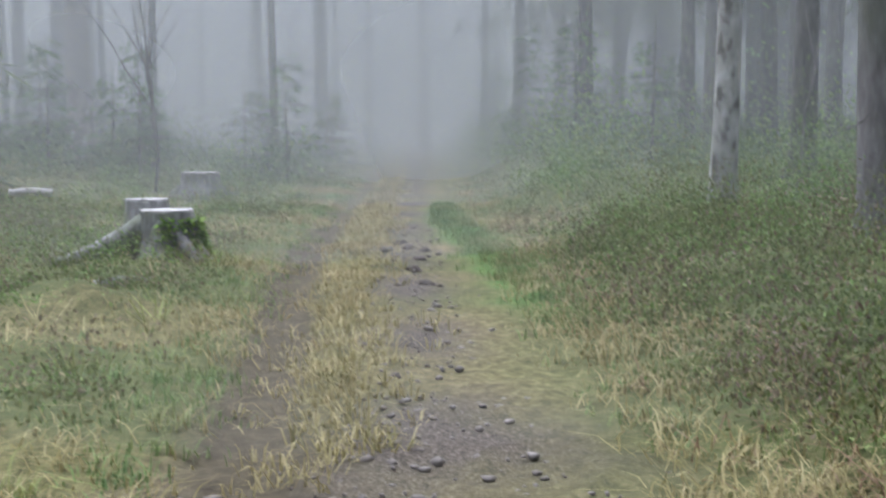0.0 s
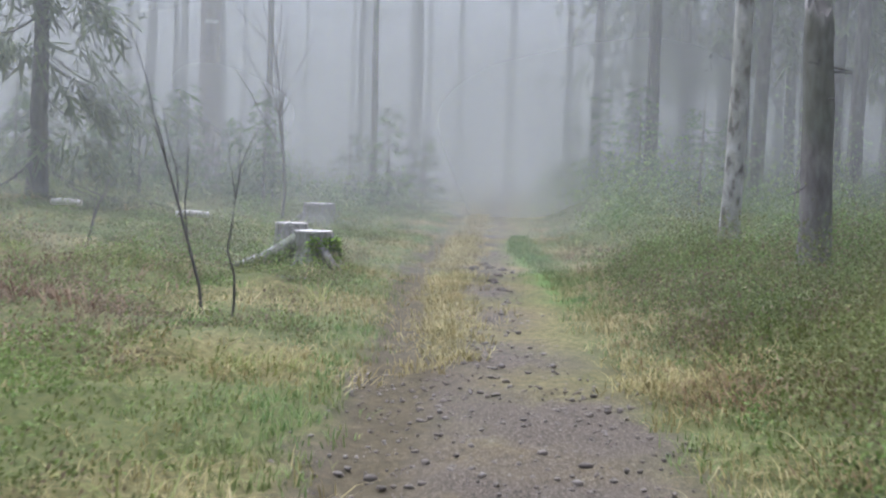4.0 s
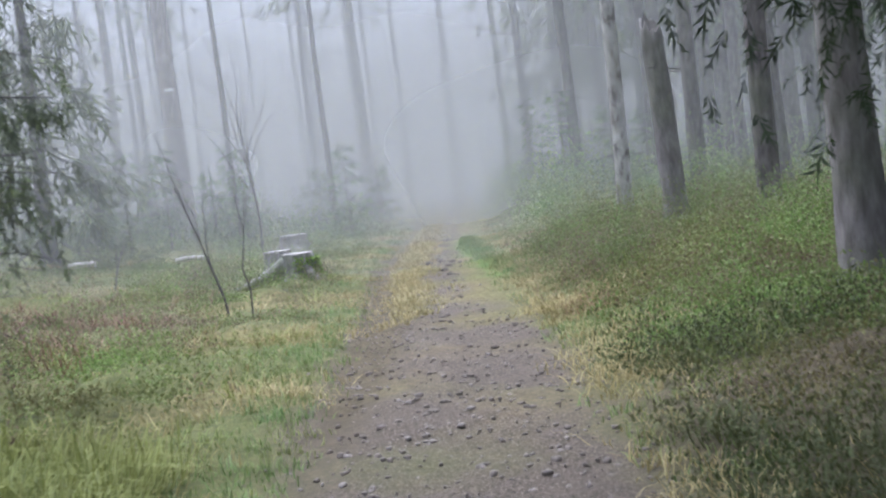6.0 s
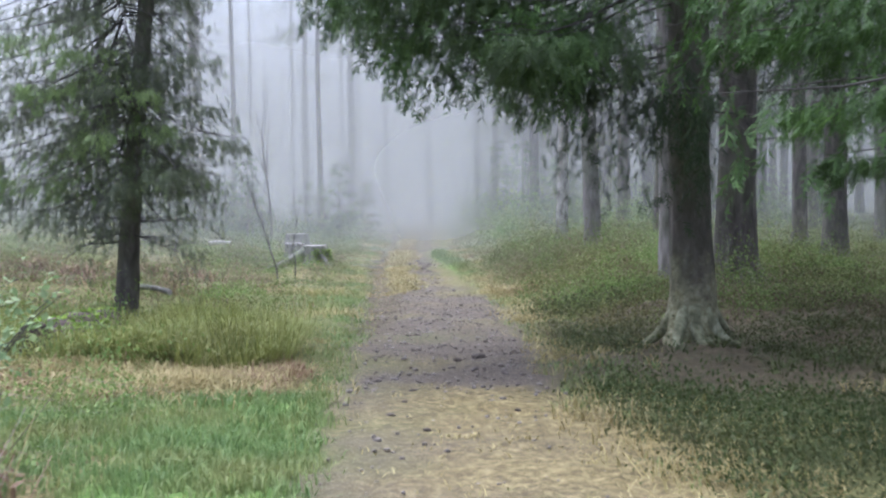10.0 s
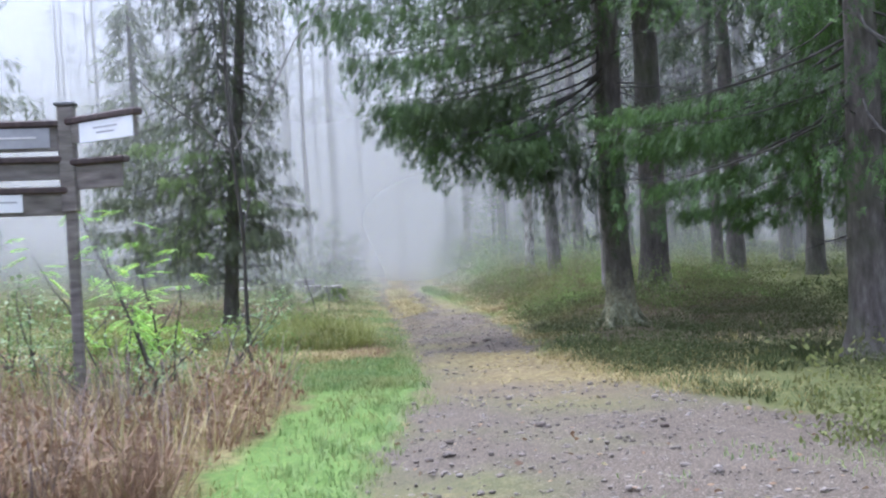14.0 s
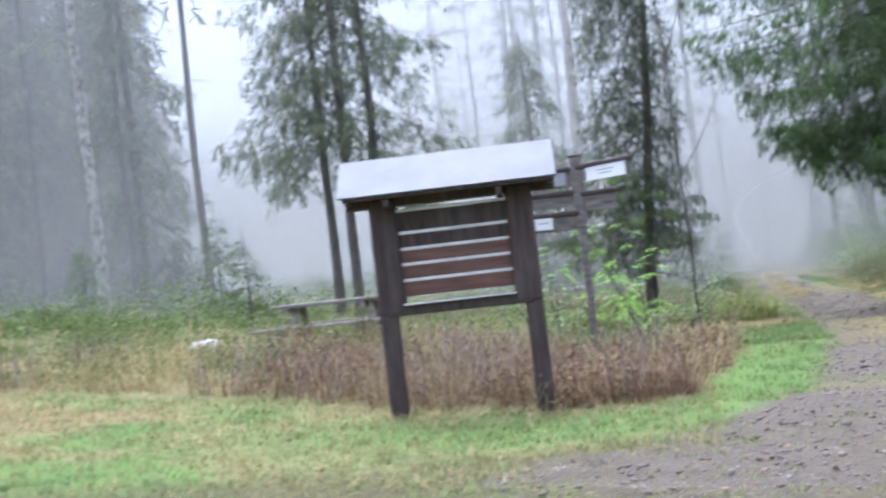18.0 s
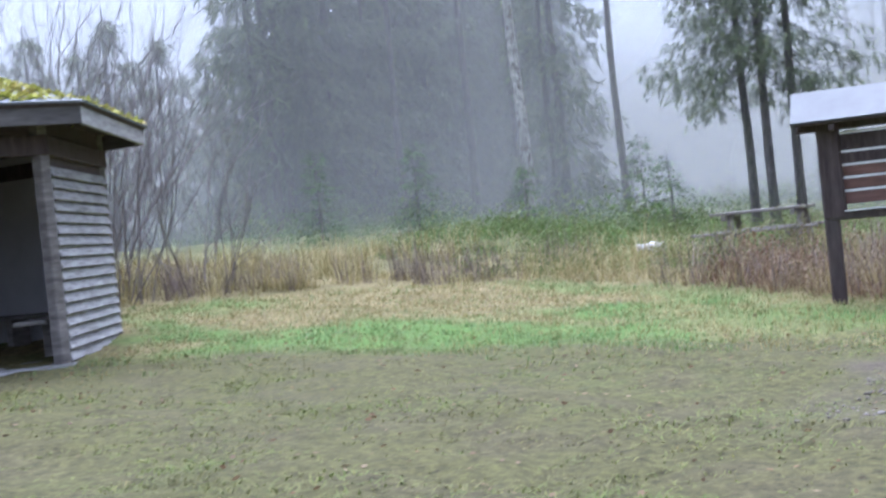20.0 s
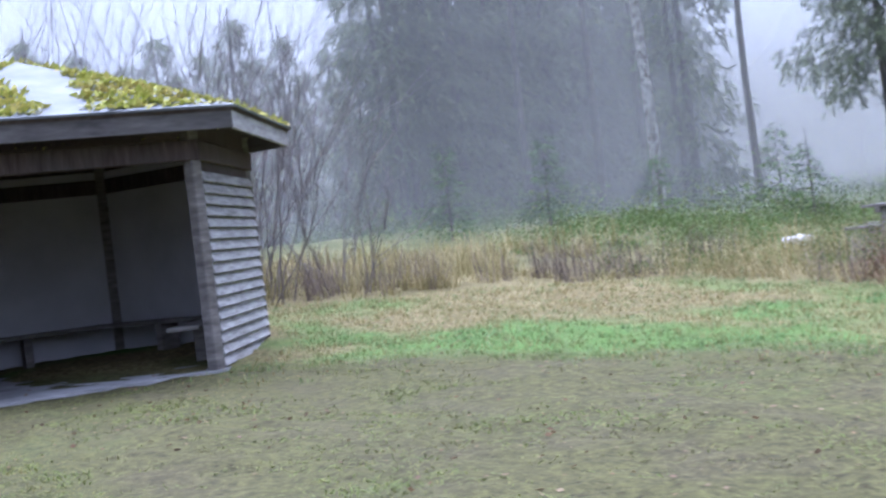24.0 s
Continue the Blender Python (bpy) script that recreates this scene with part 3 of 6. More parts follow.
def trunk_mesh(tall, r, material, flare=1.5, sides=14, lean=(0, 0), rng=RNG):
    z = np.concatenate([[-0.4, 0, 0.08, 0.2, 0.4, 0.8], np.linspace(1.6, tall, 14)])
    a = np.linspace(0, 2 * np.pi, sides, endpoint=False)
    base = 1 + (flare - 1) * np.exp(-np.maximum(z, 0) / 0.22)
    rad = r * np.maximum(0.12, 1 - 0.85 * np.maximum(z, 0) / tall)
    lobes = 1 + 0.16 * (base - 1)[:, None] * 2.2 * np.sin(4 * a + rng.uniform(0, 6))[None] + 0.05 * np.sin(7 * a + 2 * z[:, None]) + 0.05 * rng.standard_normal((len(z), sides))
    R = (rad * base)[:, None] * lobes
    bx = lean[0] * z / tall + 0.03 * np.sin(z * 0.7 + rng.uniform(0, 6))
    by = lean[1] * z / tall + 0.03 * np.sin(z * 0.6 + rng.uniform(0, 6))
    v = np.stack([R * np.cos(a) + bx[:, None], R * np.sin(a) + by[:, None], np.repeat(z[:, None], sides, 1)], -1)
    k = len(z)
    i = np.arange(k - 1)[:, None] * sides + np.arange(sides)[None]
    j = np.arange(k - 1)[:, None] * sides + (np.arange(sides)[None] + 1) % sides
    return mesh_of("trunk", v, np.stack([i, j, j + sides, i + sides], -1).reshape(-1, 4), material, True)


def spray_template(pairs):
    """A twig clad with needles: a slim main shoot and side shoots by turns, each a diamond, in (along, across, up)."""
    t = [((0.1, 0, 0), (0.5, -0.034, -0.02), (1, 0, 0), (0.5, 0.034, -0.02))]
    for i in range(pairs):
        u, s = (i + 0.4) / pairs * 0.75, (-1) ** i
        ln = 0.36 * (1 - 0.5 * u)
        d, w = np.array([0.72, 0.66 * s, -0.1]), np.array([-0.66 * s, 0.72, 0]) * 0.031
        p = np.array([u, 0, 0])
        t.append((p, p + d * ln * 0.5 - w, p + d * ln, p + d * ln * 0.5 + w))
    return np.array(t)


def sprays(origin, along, size, pairs, rng, roll=0.6):
    """Needle sprays at origin, pointing along, of that length."""
    o, d, L = np.asarray(origin), np.asarray(along), np.asarray(size)
    d = d / (np.linalg.norm(d, axis=1, keepdims=True) + 1e-9)
    s = np.cross(d, np.array([0, 0, 1.0]) + 0.001)
    s /= np.linalg.norm(s, axis=1, keepdims=True) + 1e-9
    s += roll * rng.standard_normal(s.shape)
    s -= d * np.sum(s * d, 1, keepdims=True)
    s /= np.linalg.norm(s, axis=1, keepdims=True) + 1e-9
    n = np.cross(s, d)
    T = np.repeat(spray_template(pairs)[None], len(o), 0)
    T[:, :, 2] += 0.07 * rng.standard_normal((len(o), T.shape[1], 3))
    T[:, :, :, 0] += 0.05 * rng.standard_normal((len(o), T.shape[1], 1))
    v = o[:, None, None] + L[:, None, None, None] * (T[..., 0:1] * d[:, None, None] + T[..., 1:2] * s[:, None, None] + T[..., 2:3] * n[:, None, None])
    v = v.reshape(-1, 3)
    return v, np.arange(len(v)).reshape(-1, 4)


def bough(z0, az, length, droop, rng, density, hang, size, pairs, limb, drape=0.0, bare=0.12):
    """One spruce branch: it sinks away from the trunk, its tip lifts a little, and twigs hang from it. Returns sprays' origins, ways and sizes."""
    k = max(4, int(length * 2.6))
    u = np.linspace(0, 1, k)
    w = 0.25 * rng.standard_normal()
    out = np.stack([np.cos(az + w * u) * length * u, np.sin(az + w * u) * length * u, z0 - droop * (u ** 0.8) + 0.28 * droop * u ** 3], -1)
    limb.append(tube(out, 0.003 + 0.006 * length * (1 - u), 3))
    m = max(6, int(length * density))
    t = bare + (1 - bare) * rng.uniform(0, 1.0, m) ** 0.8
    o = np.stack([np.interp(t, u, out[:, i]) for i in range(3)], -1)
    e = np.stack([np.cos(az + w * t), np.sin(az + w * t), -0.35 * np.ones(m)], -1)
    side = np.stack([-np.sin(az + w * t), np.cos(az + w * t), np.zeros(m)], -1)
    sgn = rng.choice([-1.0, 1.0], m)[:, None]
    spread = (0.30 + 0.15 * length) * (1.05 - t)[:, None] * rng.uniform(0.1, 1.0, (m, 1))
    o = o + side * sgn * spread * np.minimum(1, length / 1.2) + np.array([0, 0, -1]) * spread * 0.35
    fall = drape * (0.35 + 0.65 * np.sin(t * length * 7 + az * 9 + sgn[:, 0]) ** 2) * rng.uniform(0, 1, m) ** 1.3 * min(1, length / 1.5)
    o[:, 2] -= fall
    d = e * (0.8 - 0.5 * np.minimum(1, fall / 0.3))[:, None] + side * sgn * rng.uniform(0.2, 1.0, (m, 1)) + np.array([0, 0, -1]) * hang * rng.uniform(0.2, 1.5, (m, 1)) + 0.15 * rng.standard_normal((m, 3))
    L = size * rng.uniform(0.6, 1.25, m) * (1 - 0.25 * t)
    return o, d, L


def crown_meshes(tall, base, reach, rng, whorl=0.45, per=6, density=26, hang=0.6, size=0.36, pairs=5, droop=0.35, extra=(), material=None, shape=0.9, drop=0.0, drape=0.0):
    """Needles and limbs of a spruce crown from the height base to the top."""
    O, D, L, limb = [], [], [], []
    z = base
    while z < tall - 0.3:
        f = (tall - z) / (tall - base)
        for k in range(per):
            if rng.uniform() < drop:
                continue
            ln = max(0.25, reach * f ** shape * rng.uniform(0.7, 1.1))
            o, d, s = bough(z + rng.uniform(-0.2, 0.2), rng.uniform(0, 2 * np.pi), ln, droop * ln * rng.uniform(0.7, 1.4), rng, density if z < 9 else 0.25 * density, hang, size, pairs, limb, drape)
            O.append(o), D.append(d), L.append(s)
        z += whorl * (0.7 + 0.6 * f)
    for z0, az, ln, dr, dens in extra:
        o, d, s = bough(z0, radians(az), ln, dr, rng, dens, hang, size, pairs, limb, drape * (0.9 if z0 > 3.15 else 0.3), 0.36 if 3.15 < z0 < 4.3 else 0.12)
        O.append(o), D.append(d), L.append(s)
    v, f = sprays(np.concatenate(O), np.concatenate(D), np.concatenate(L), pairs, rng)
    lv, lf = merge(limb)
    return mesh_of("needles", v, f, material or M_NEEDLE), mesh_of("limbs", lv, lf, M_DEAD, True)


def dead_branches(tall, low, high, count, rng, reach=0.9):
    tw = []
    for i in range(count):
        z, az, ln = rng.uniform(low, high), rng.uniform(0, 6.28), reach * rng.uniform(0.3, 1)
        u = np.linspace(0, 1, 5)
        b = rng.uniform(-0.5, 0.1) * ln
        p = np.stack([np.cos(az + 0.4 * u) * ln * u, np.sin(az + 0.4 * u) * ln * u, z + b * u ** 1.5], -1)
        tw.append(tube(p, 0.012 * (1.05 - u), 4))
        for q in range(2):
            s = rng.uniform(0.3, 0.9)
            c = p[int(s * 4)]
            e = c + np.array([np.cos(az + rng.uniform(-1, 1)), np.sin(az + rng.uniform(-1, 1)), rng.uniform(-0.5, 0.2)]) * ln * 0.35
            tw.append(tube(np.linspace(c, e, 3), [0.005, 0.004, 0.002], 3))
    v, f = merge(tw)
    return mesh_of("dead_branches", v, f, M_DEAD, True)


def mossy_bark(name):
    """Spruce bark with a ragged sleeve of pale moss and algae on the foot."""
    m = surface(name, [(0.3, (0.05, 0.042, 0.036)), (0.55, (0.10, 0.086, 0.074)), (0.75, (0.17, 0.15, 0.13))], 6, 0.85, 0.9, 4, (0.09, 0.10, 0.05), 0.45, stretch=(2.2, 2.2, 0.7))
    n, l = m.node_tree.nodes, m.node_tree.links
    b = n["Principled BSDF"]
    old = b.inputs["Base Color"].links[0].from_socket
    tc, up = n.new("ShaderNodeTexCoord"), n.new("ShaderNodeSeparateXYZ")
    l.new(tc.outputs["Object"], up.inputs[0])
    ragged = noise_tex(n, l, tc.outputs["Object"], 5.0, 4)
    k = n.new("ShaderNodeMath")
    k.operation = 'MULTIPLY_ADD'
    l.new(ragged.outputs["Fac"], k.inputs[0])
    k.inputs[1].default_value = -1.15
    l.new(up.outputs["Z"], k.inputs[2])
    r = n.new("ShaderNodeMapRange")
    r.inputs["From Min"].default_value, r.inputs["From Max"].default_value = -0.35, 0.15
    r.inputs["To Min"].default_value, r.inputs["To Max"].default_value = 0.9, 0.0
    l.new(k.outputs[0], r.inputs["Value"])
    fine = noise_tex(n, l, tc.outputs["Object"], 22, 4)
    moss = ramp(n, [(0.35, (0.15, 0.14, 0.07)), (0.55, (0.27, 0.26, 0.15)), (0.7, (0.40, 0.39, 0.26))])
    l.new(fine.outputs["Fac"], moss.inputs["Fac"])
    mx = n.new("ShaderNodeMixRGB")
    l.new(r.outputs[0], mx.inputs["Fac"])
    l.new(old, mx.inputs["Color1"])
    l.new(moss.outputs[0], mx.inputs["Color2"])
    l.new(mx.outputs[0], b.inputs["Base Color"])
    return m


M_BARK_MOSSY = mossy_bark("moss_sleeved_bark")


def tree(place, r, tall, label, trunk_material=None, crown=None, dead=None, flare=1.5, lean=(0, 0), category="tree", name="spruce_tree", group="", low=(), seed=0):
    rng = np.random.default_rng(seed + 11)
    x, y = place
    root = thing(name, (x, y, float(height(x, y))), label, category, group)
    part("trunk", trunk_mesh(tall, r, trunk_material or M_BARK, flare, lean=lean, rng=rng), root)
    if crown:
        needles, limbs = crown_meshes(tall, rng=rng, **crown)
        c = part("crown", needles, root, "", "stuff")
        part("branchwork", limbs, c, "thin grey-brown limbs", "stuff")
    for material, hang, size, drape, boughs in low:
        O, D, L, limb = [], [], [], []
        for z0, az, ln, dr, dens in boughs:
            o, d, q = bough(z0, radians(az), ln, dr, rng, dens, hang, size, 8, limb, drape)
            O.append(o), D.append(d), L.append(q)
        v, f = sprays(np.concatenate(O), np.concatenate(D), np.concatenate(L), 8, rng)
        c = part("low_bough", mesh_of("low_bough", v, f, material), root, "needle-clad bough hanging low", "stuff")
        lv, lf = merge(limb)
        part("branchwork", mesh_of("limbs", lv, lf, M_DEAD, True), c, "thin grey-brown limbs", "stuff")
    if dead:
        part("dead_branchwork", dead_branches(tall, rng=rng, **dead), root, "dry bare twigs", "stuff")
    return root


# the spruce at the left of the track
tree((-3.42, 1.65), 0.12, 10.5, "young spruce with drooping dark green boughs beside the track", crown=dict(base=2.05, reach=1.22, whorl=0.28, per=7, density=74, hang=2.2, size=0.18, pairs=8, droop=0.9, shape=0.2, drape=0.8, material=M_NEEDLE_GREY,
     extra=((2.15, -38, 2.05, 0.75, 120), (2.0, -52, 1.5, 0.7, 100), (2.6, -20, 1.6, 0.9, 100), (1.9, 200, 1.7, 0.75, 100), (1.7, 236, 1.5, 0.7, 100), (2.5, 190, 2.0, 1.0, 110), (2.9, 170, 2.0, 1.0, 110), (2.2, 150, 1.8, 0.8, 100), (3.1, -30, 1.4, 1.1, 100), (3.1, 205, 2.0, 1.2, 110), (3.5, 185, 2.1, 1.1, 110), (3.9, 200, 2.1, 1.1, 110), (4.2, 175, 2.1, 1.1, 100), (3.3, 160, 2.0, 1.0, 100))),
     low=((M_NEEDLE_BRIGHT, 1.2, 0.2, 0.3, ((1.95, 222, 1.45, 0.55, 110), (2.45, 236, 1.3, 0.6, 110), (2.3, 205, 1.9, 0.8, 100), (3.0, 228, 1.5, 0.7, 110), (3.3, 250, 1.2, 0.6, 110), (2.9, 300, 1.1, 0.6, 100), (3.6, 215, 1.8, 0.8, 110), (2.6, 320, 1.2, 0.7, 90))),),
     dead=dict(low=0.8, high=5.0, count=90, reach=1.3), flare=1.35, lean=(0.75, 0), seed=1)

# the two stout spruces at the right, with boughs over the track
tree((2.16, -1.72), 0.185, 17, "stout spruce with mossy root flare and low boughs over the track", crown=dict(base=5.6, reach=3.4, whorl=0.45, per=8, density=64, hang=1.5, size=0.24, pairs=9, droop=0.3, shape=0.5, drape=0.62, material=M_NEEDLE_MID,
     extra=((3.3, 222, 2.4, 1.35, 120), (3.4, 218, 2.6, 1.45, 120), (3.35, 213, 2.6, 1.4, 120), (3.45, 207, 2.8, 1.45, 120), (3.4, 201, 2.8, 1.25, 120), (3.6, 193, 3.1, 1.1, 130), (3.7, 186, 3.2, 1.05, 120), (3.8, 178, 3.1, 1.0, 110), (3.9, 210, 3.2, 1.3, 120), (4.0, 198, 3.3, 1.2, 110), (4.4, 212, 3.2, 1.2, 130), (4.5, 195, 3.5, 1.2, 130), (4.8, 219, 3.2, 1.3, 120), (5.2, 206, 3.6, 1.3, 110), (4.6, 180, 3.6, 1.1, 110), (5.4, 190, 4.2, 1.2, 110), (5.8, 182, 4.4, 1.3, 110), (6.3, 195, 4.4, 1.4, 100), (5.0, 172, 3.8, 1.1, 100), (6.0, 208, 4.2, 1.4, 100), (5.2, 225, 3.2, 1.2, 100))),
     # darker needles on this low clump paint the shade it hangs in
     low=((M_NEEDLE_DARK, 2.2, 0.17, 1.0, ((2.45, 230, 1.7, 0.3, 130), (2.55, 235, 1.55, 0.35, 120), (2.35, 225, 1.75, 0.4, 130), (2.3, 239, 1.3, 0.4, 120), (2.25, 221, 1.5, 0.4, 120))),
          (M_NEEDLE_FRESH, 1.0, 0.2, 0.25, ((3.2, 214, 2.5, 1.05, 60), (3.35, 204, 2.8, 1.05, 60), (3.4, 194, 3.1, 0.95, 60), (3.5, 220, 2.3, 1.2, 60)))),
     dead=dict(low=1.9, high=4.6, count=30, reach=1.6), flare=1.45, trunk_material=M_BARK_MOSSY, seed=2)
tree((3.4, 2.0), 0.235, 18, "stout dark spruce standing behind another by the track", crown=dict(base=5.6, reach=3.0, whorl=0.5, per=8, density=40, hang=1.5, size=0.26, pairs=7, droop=0.4, drape=0.5, shape=0.6, material=M_NEEDLE_DARK), dead=dict(low=1.6, high=5.4, count=20, reach=1.3), flare=1.6, seed=3)
tree((2.69, 2.0), 0.155, 17, "straight spruce with bare lower trunk beside the track", crown=dict(base=6.2, reach=2.6, whorl=0.55, per=7, density=36, hang=1.6, size=0.26, pairs=7, droop=0.4, drape=0.6, shape=0.5, material=M_NEEDLE_DARK), dead=dict(low=1.9, high=5.4, count=34, reach=1.5), flare=1.45, trunk_material=M_BARK_GREY, seed=5)
# spruces added mostly out of view, to block light and darken the right side
for i, (x, y) in enumerate(((6.4, -1.2), (5.9, 6.4), (7.6, 2.6), (6.3, -5.6), (8.6, -3.0), (8.2, 6.0))):
    tree((x, y), 0.18, 16, "dark spruce added to deepen the shade of the wood", crown=dict(base=3.2 + 0.3 * (i % 3), reach=2.8, whorl=0.7, per=5, density=20, hang=1.2, size=0.55, pairs=4, droop=0.38, drape=0.5, shape=0.6, material=M_NEEDLE_DARK), dead=dict(low=1.5, high=4, count=10, reach=1.0), seed=30 + i)
# the spruce at the right edge of the yard, with fresh green boughs
tree((3.7, -6.6), 0.18, 15, "large spruce with fresh green boughs at the edge of the yard", crown=dict(base=2.6, reach=2.9, whorl=0.5, per=6, density=72, hang=1.7, size=0.2, pairs=8, droop=0.36, shape=0.6, drape=0.45, material=M_NEEDLE_FRESH,
     extra=((2.7, 150, 2.5, 0.7, 150), (2.5, 140, 2.5, 0.9, 150), (2.2, 132, 2.4, 0.9, 140), (2.9, 162, 2.5, 0.8, 140), (3.1, 155, 2.6, 0.8, 140), (2.9, 145, 2.5, 0.8, 140), (2.0, 120, 2.0, 0.8, 120), (2.3, 105, 2.4, 0.9, 80), (3.1, 170, 2.4, 0.8, 80), (1.9, 95, 1.8, 0.6, 70))), dead=dict(low=0.8, high=2.5, count=12, reach=1.0), flare=1.6, seed=4)



def foot_roots(x, y, r, spec, seed):
    g = float(height(x, y))
    root = bpy.data.objects[seed]
    for az, ln, rr in spec:
        u = np.linspace(0, 1, 8)
        a = radians(az)
        p = np.stack([np.cos(a + 0.3 * u) * (r * 0.75 + ln * u), np.sin(a + 0.3 * u) * (r * 0.75 + ln * u), 0.3 * (1 - u) ** 2.2 - 0.02], -1)
        v, f = tube(p, 0.8 * rr * (1.15 - 0.7 * u), 9)
        part("root", mesh_of("root", v, f, M_MOSS_ROOT, True), root, "pale moss-grown root")


foot_roots(2.16, -1.72, 0.185, ((228, 0.42, 0.07), (258, 0.25, 0.075), (300, 0.3, 0.065), (180, 0.35, 0.07), (20, 0.4, 0.08)), "spruce_tree.001")
foot_roots(3.4, 2.0, 0.2, ((230, 0.4, 0.08), (280, 0.45, 0.09), (330, 0.5, 0.09)), "spruce_tree.002")

# trunks of the wood at the right of the track, near to far
SLIM = [(2.52, 12.6, 0.115, "slim pale lichen-spotted trunk beside the track", M_BARK_PALE), (4.05, 10.2, 0.15, "straight dark spruce trunk in the wood", M_BARK),
        (4.25, 16.2, 0.15, "straight grey spruce trunk in the wood", M_BARK), (5.32, 14.8, 0.15, "straight dark spruce trunk in the wood", M_BARK), (6.47, 26, 0.18, "straight grey spruce trunk in the mist", M_BARK),
        (8.16, 33, 0.17, "straight grey spruce trunk in the mist", M_BARK), (3.2, 28, 0.17, "straight pale trunk in the mist beside the track", M_BARK), (2.3, 34, 0.15, "slim trunk in the mist beside the track", M_BARK),
        (6.79, 11.3, 0.14, "straight dark spruce trunk in the wood", M_BARK), (8.96, 13, 0.16, "straight dark spruce trunk in the wood", M_BARK), (6.97, 4.8, 0.17, "straight dark spruce trunk in the shade", M_BARK),
        (12.2, 18, 0.2, "straight grey spruce trunk in the mist", M_BARK), (-3.5, 44, 0.2, "tall trunk in the mist beside the track", M_BARK), (-0.1, 58, 0.24, "tall trunk with a pale mark, deep in the mist", M_BARK),
        (-7.95, 31, 0.3, "big pale spruce trunk with white-scarred foot", M_BARK_PINE)]
high = [crown_meshes(20 + 2 * i, 8.5 + i, 2.3, np.random.default_rng(40 + i), whorl=1.6, per=4, density=5, size=1.1, pairs=2, droop=0.35) for i in range(3)]


def tall_tree(x, y, r, label, bark, seed, lean=(0, 0)):
    rng = np.random.default_rng(100 + seed)
    root = thing("spruce_tree", (x, y, float(height(x, y))), label, "tree")
    part("trunk", trunk_mesh(21, r, bark, 1.45, 12, lean, rng), root)
    needles, limbs = high[seed % 3]
    c = part("crown", needles, root, "", "stuff")
    c.matrix_basis = pose(lean[0] * 0.7, lean[1] * 0.7, 0, 0, 0, rng.uniform(0, 360))
    part("branchwork", limbs, c, "thin grey-brown limbs", "stuff")
    part("dead_branchwork", dead_branches(21, low=2.2, high=8.5, count=10, rng=rng, reach=0.9), root, "dry bare twigs", "stuff")
    return root


def snag(x, y, r, tall, label, seed):
    rng = np.random.default_rng(seed)
    root = thing("snag", (x, y, float(height(x, y))), label, "dead tree")
    sides, z = 16, np.array([-0.4, 0, 0.1, 0.25, 0.5, 1.0, 1.6, 2.2, tall - 0.25, tall - 0.08, tall])
    a = np.linspace(0, 2 * np.pi, sides, endpoint=False)
    R = r * (1 + 0.5 * np.exp(-np.maximum(z, 0) / 0.25)[:, None] * (0.6 + 0.5 * np.sin(3 * a + 1)[None])) * (1 - 0.05 * np.maximum(z, 0)[:, None]) + 0.008 * rng.standard_normal((len(z), sides))
    zz = np.repeat(z[:, None], sides, 1)
    zz[-2:] += 0.10 * np.sin(a - 0.6)[None] + 0.05 * rng.standard_normal((2, sides))
    R[-1] *= 0.8
    v = np.stack([R * np.cos(a) - 0.035 * zz, R * np.sin(a), zz], -1).reshape(-1, 3)
    i = np.arange(len(z) - 1)[:, None] * sides + np.arange(sides)[None]
    j = np.arange(len(z) - 1)[:, None] * sides + (np.arange(sides)[None] + 1) % sides
    part("trunk", mesh_of("trunk", v, np.stack([i, j, j + sides, i + sides], -1).reshape(-1, 4), M_BARK_GREY, True), root)
    cap = np.concatenate([v[-sides:], [v[-sides:].mean(0) - np.array([0, 0, 0.12])]])
    part("broken_top", mesh_of("broken_top", cap, np.array([(k, (k + 1) % sides, sides) for k in range(sides)]), M_DEAD), root, "dark splintered top")
    part("dead_branchwork", dead_branches(tall, low=0.8, high=tall - 0.3, count=7, rng=rng, reach=0.4), root, "dry bare twigs", "stuff")
    return root


snag(2.7, 9.2, 0.145, 2.52, "broken-off grey spruce snag in bilberry scrub", 12)

for i, (x, y, r, label, bark) in enumerate(SLIM):
    root = tall_tree(x, y, r, label, bark, i)
    scars = {"big pale spruce trunk with white-scarred foot": ((-125, 0.12, 0.16, 0.34), (-85, 0.06, 0.22, 0.22), (-60, 0.3, 0.12, 0.30), (-105, 0.5, 0.10, 0.22), (-75, 4.3, 0.3, 0.1)), "tall trunk with a pale mark, deep in the mist": ((-85, 1.2, 0.16, 0.45),)}
    for az, z0, wide, tall in scars.get(label, ()):
        a = radians(az) + np.linspace(-0.5, 0.5, 5) * wide / r
        R = r * (1 + 0.55 * math.exp(-z0 / 0.3)) + 0.02
        sv = [(k * math.cos(q), k * math.sin(q), z) for k, z in ((R, z0), (R * 0.97, z0 + tall)) for q in a]
        part("scar", mesh_of("scar", sv, np.array([(k, k + 1, k + 6, k + 5) for k in range(4)]), M_SCAR, True), root, "pale bare patch where the bark is gone")

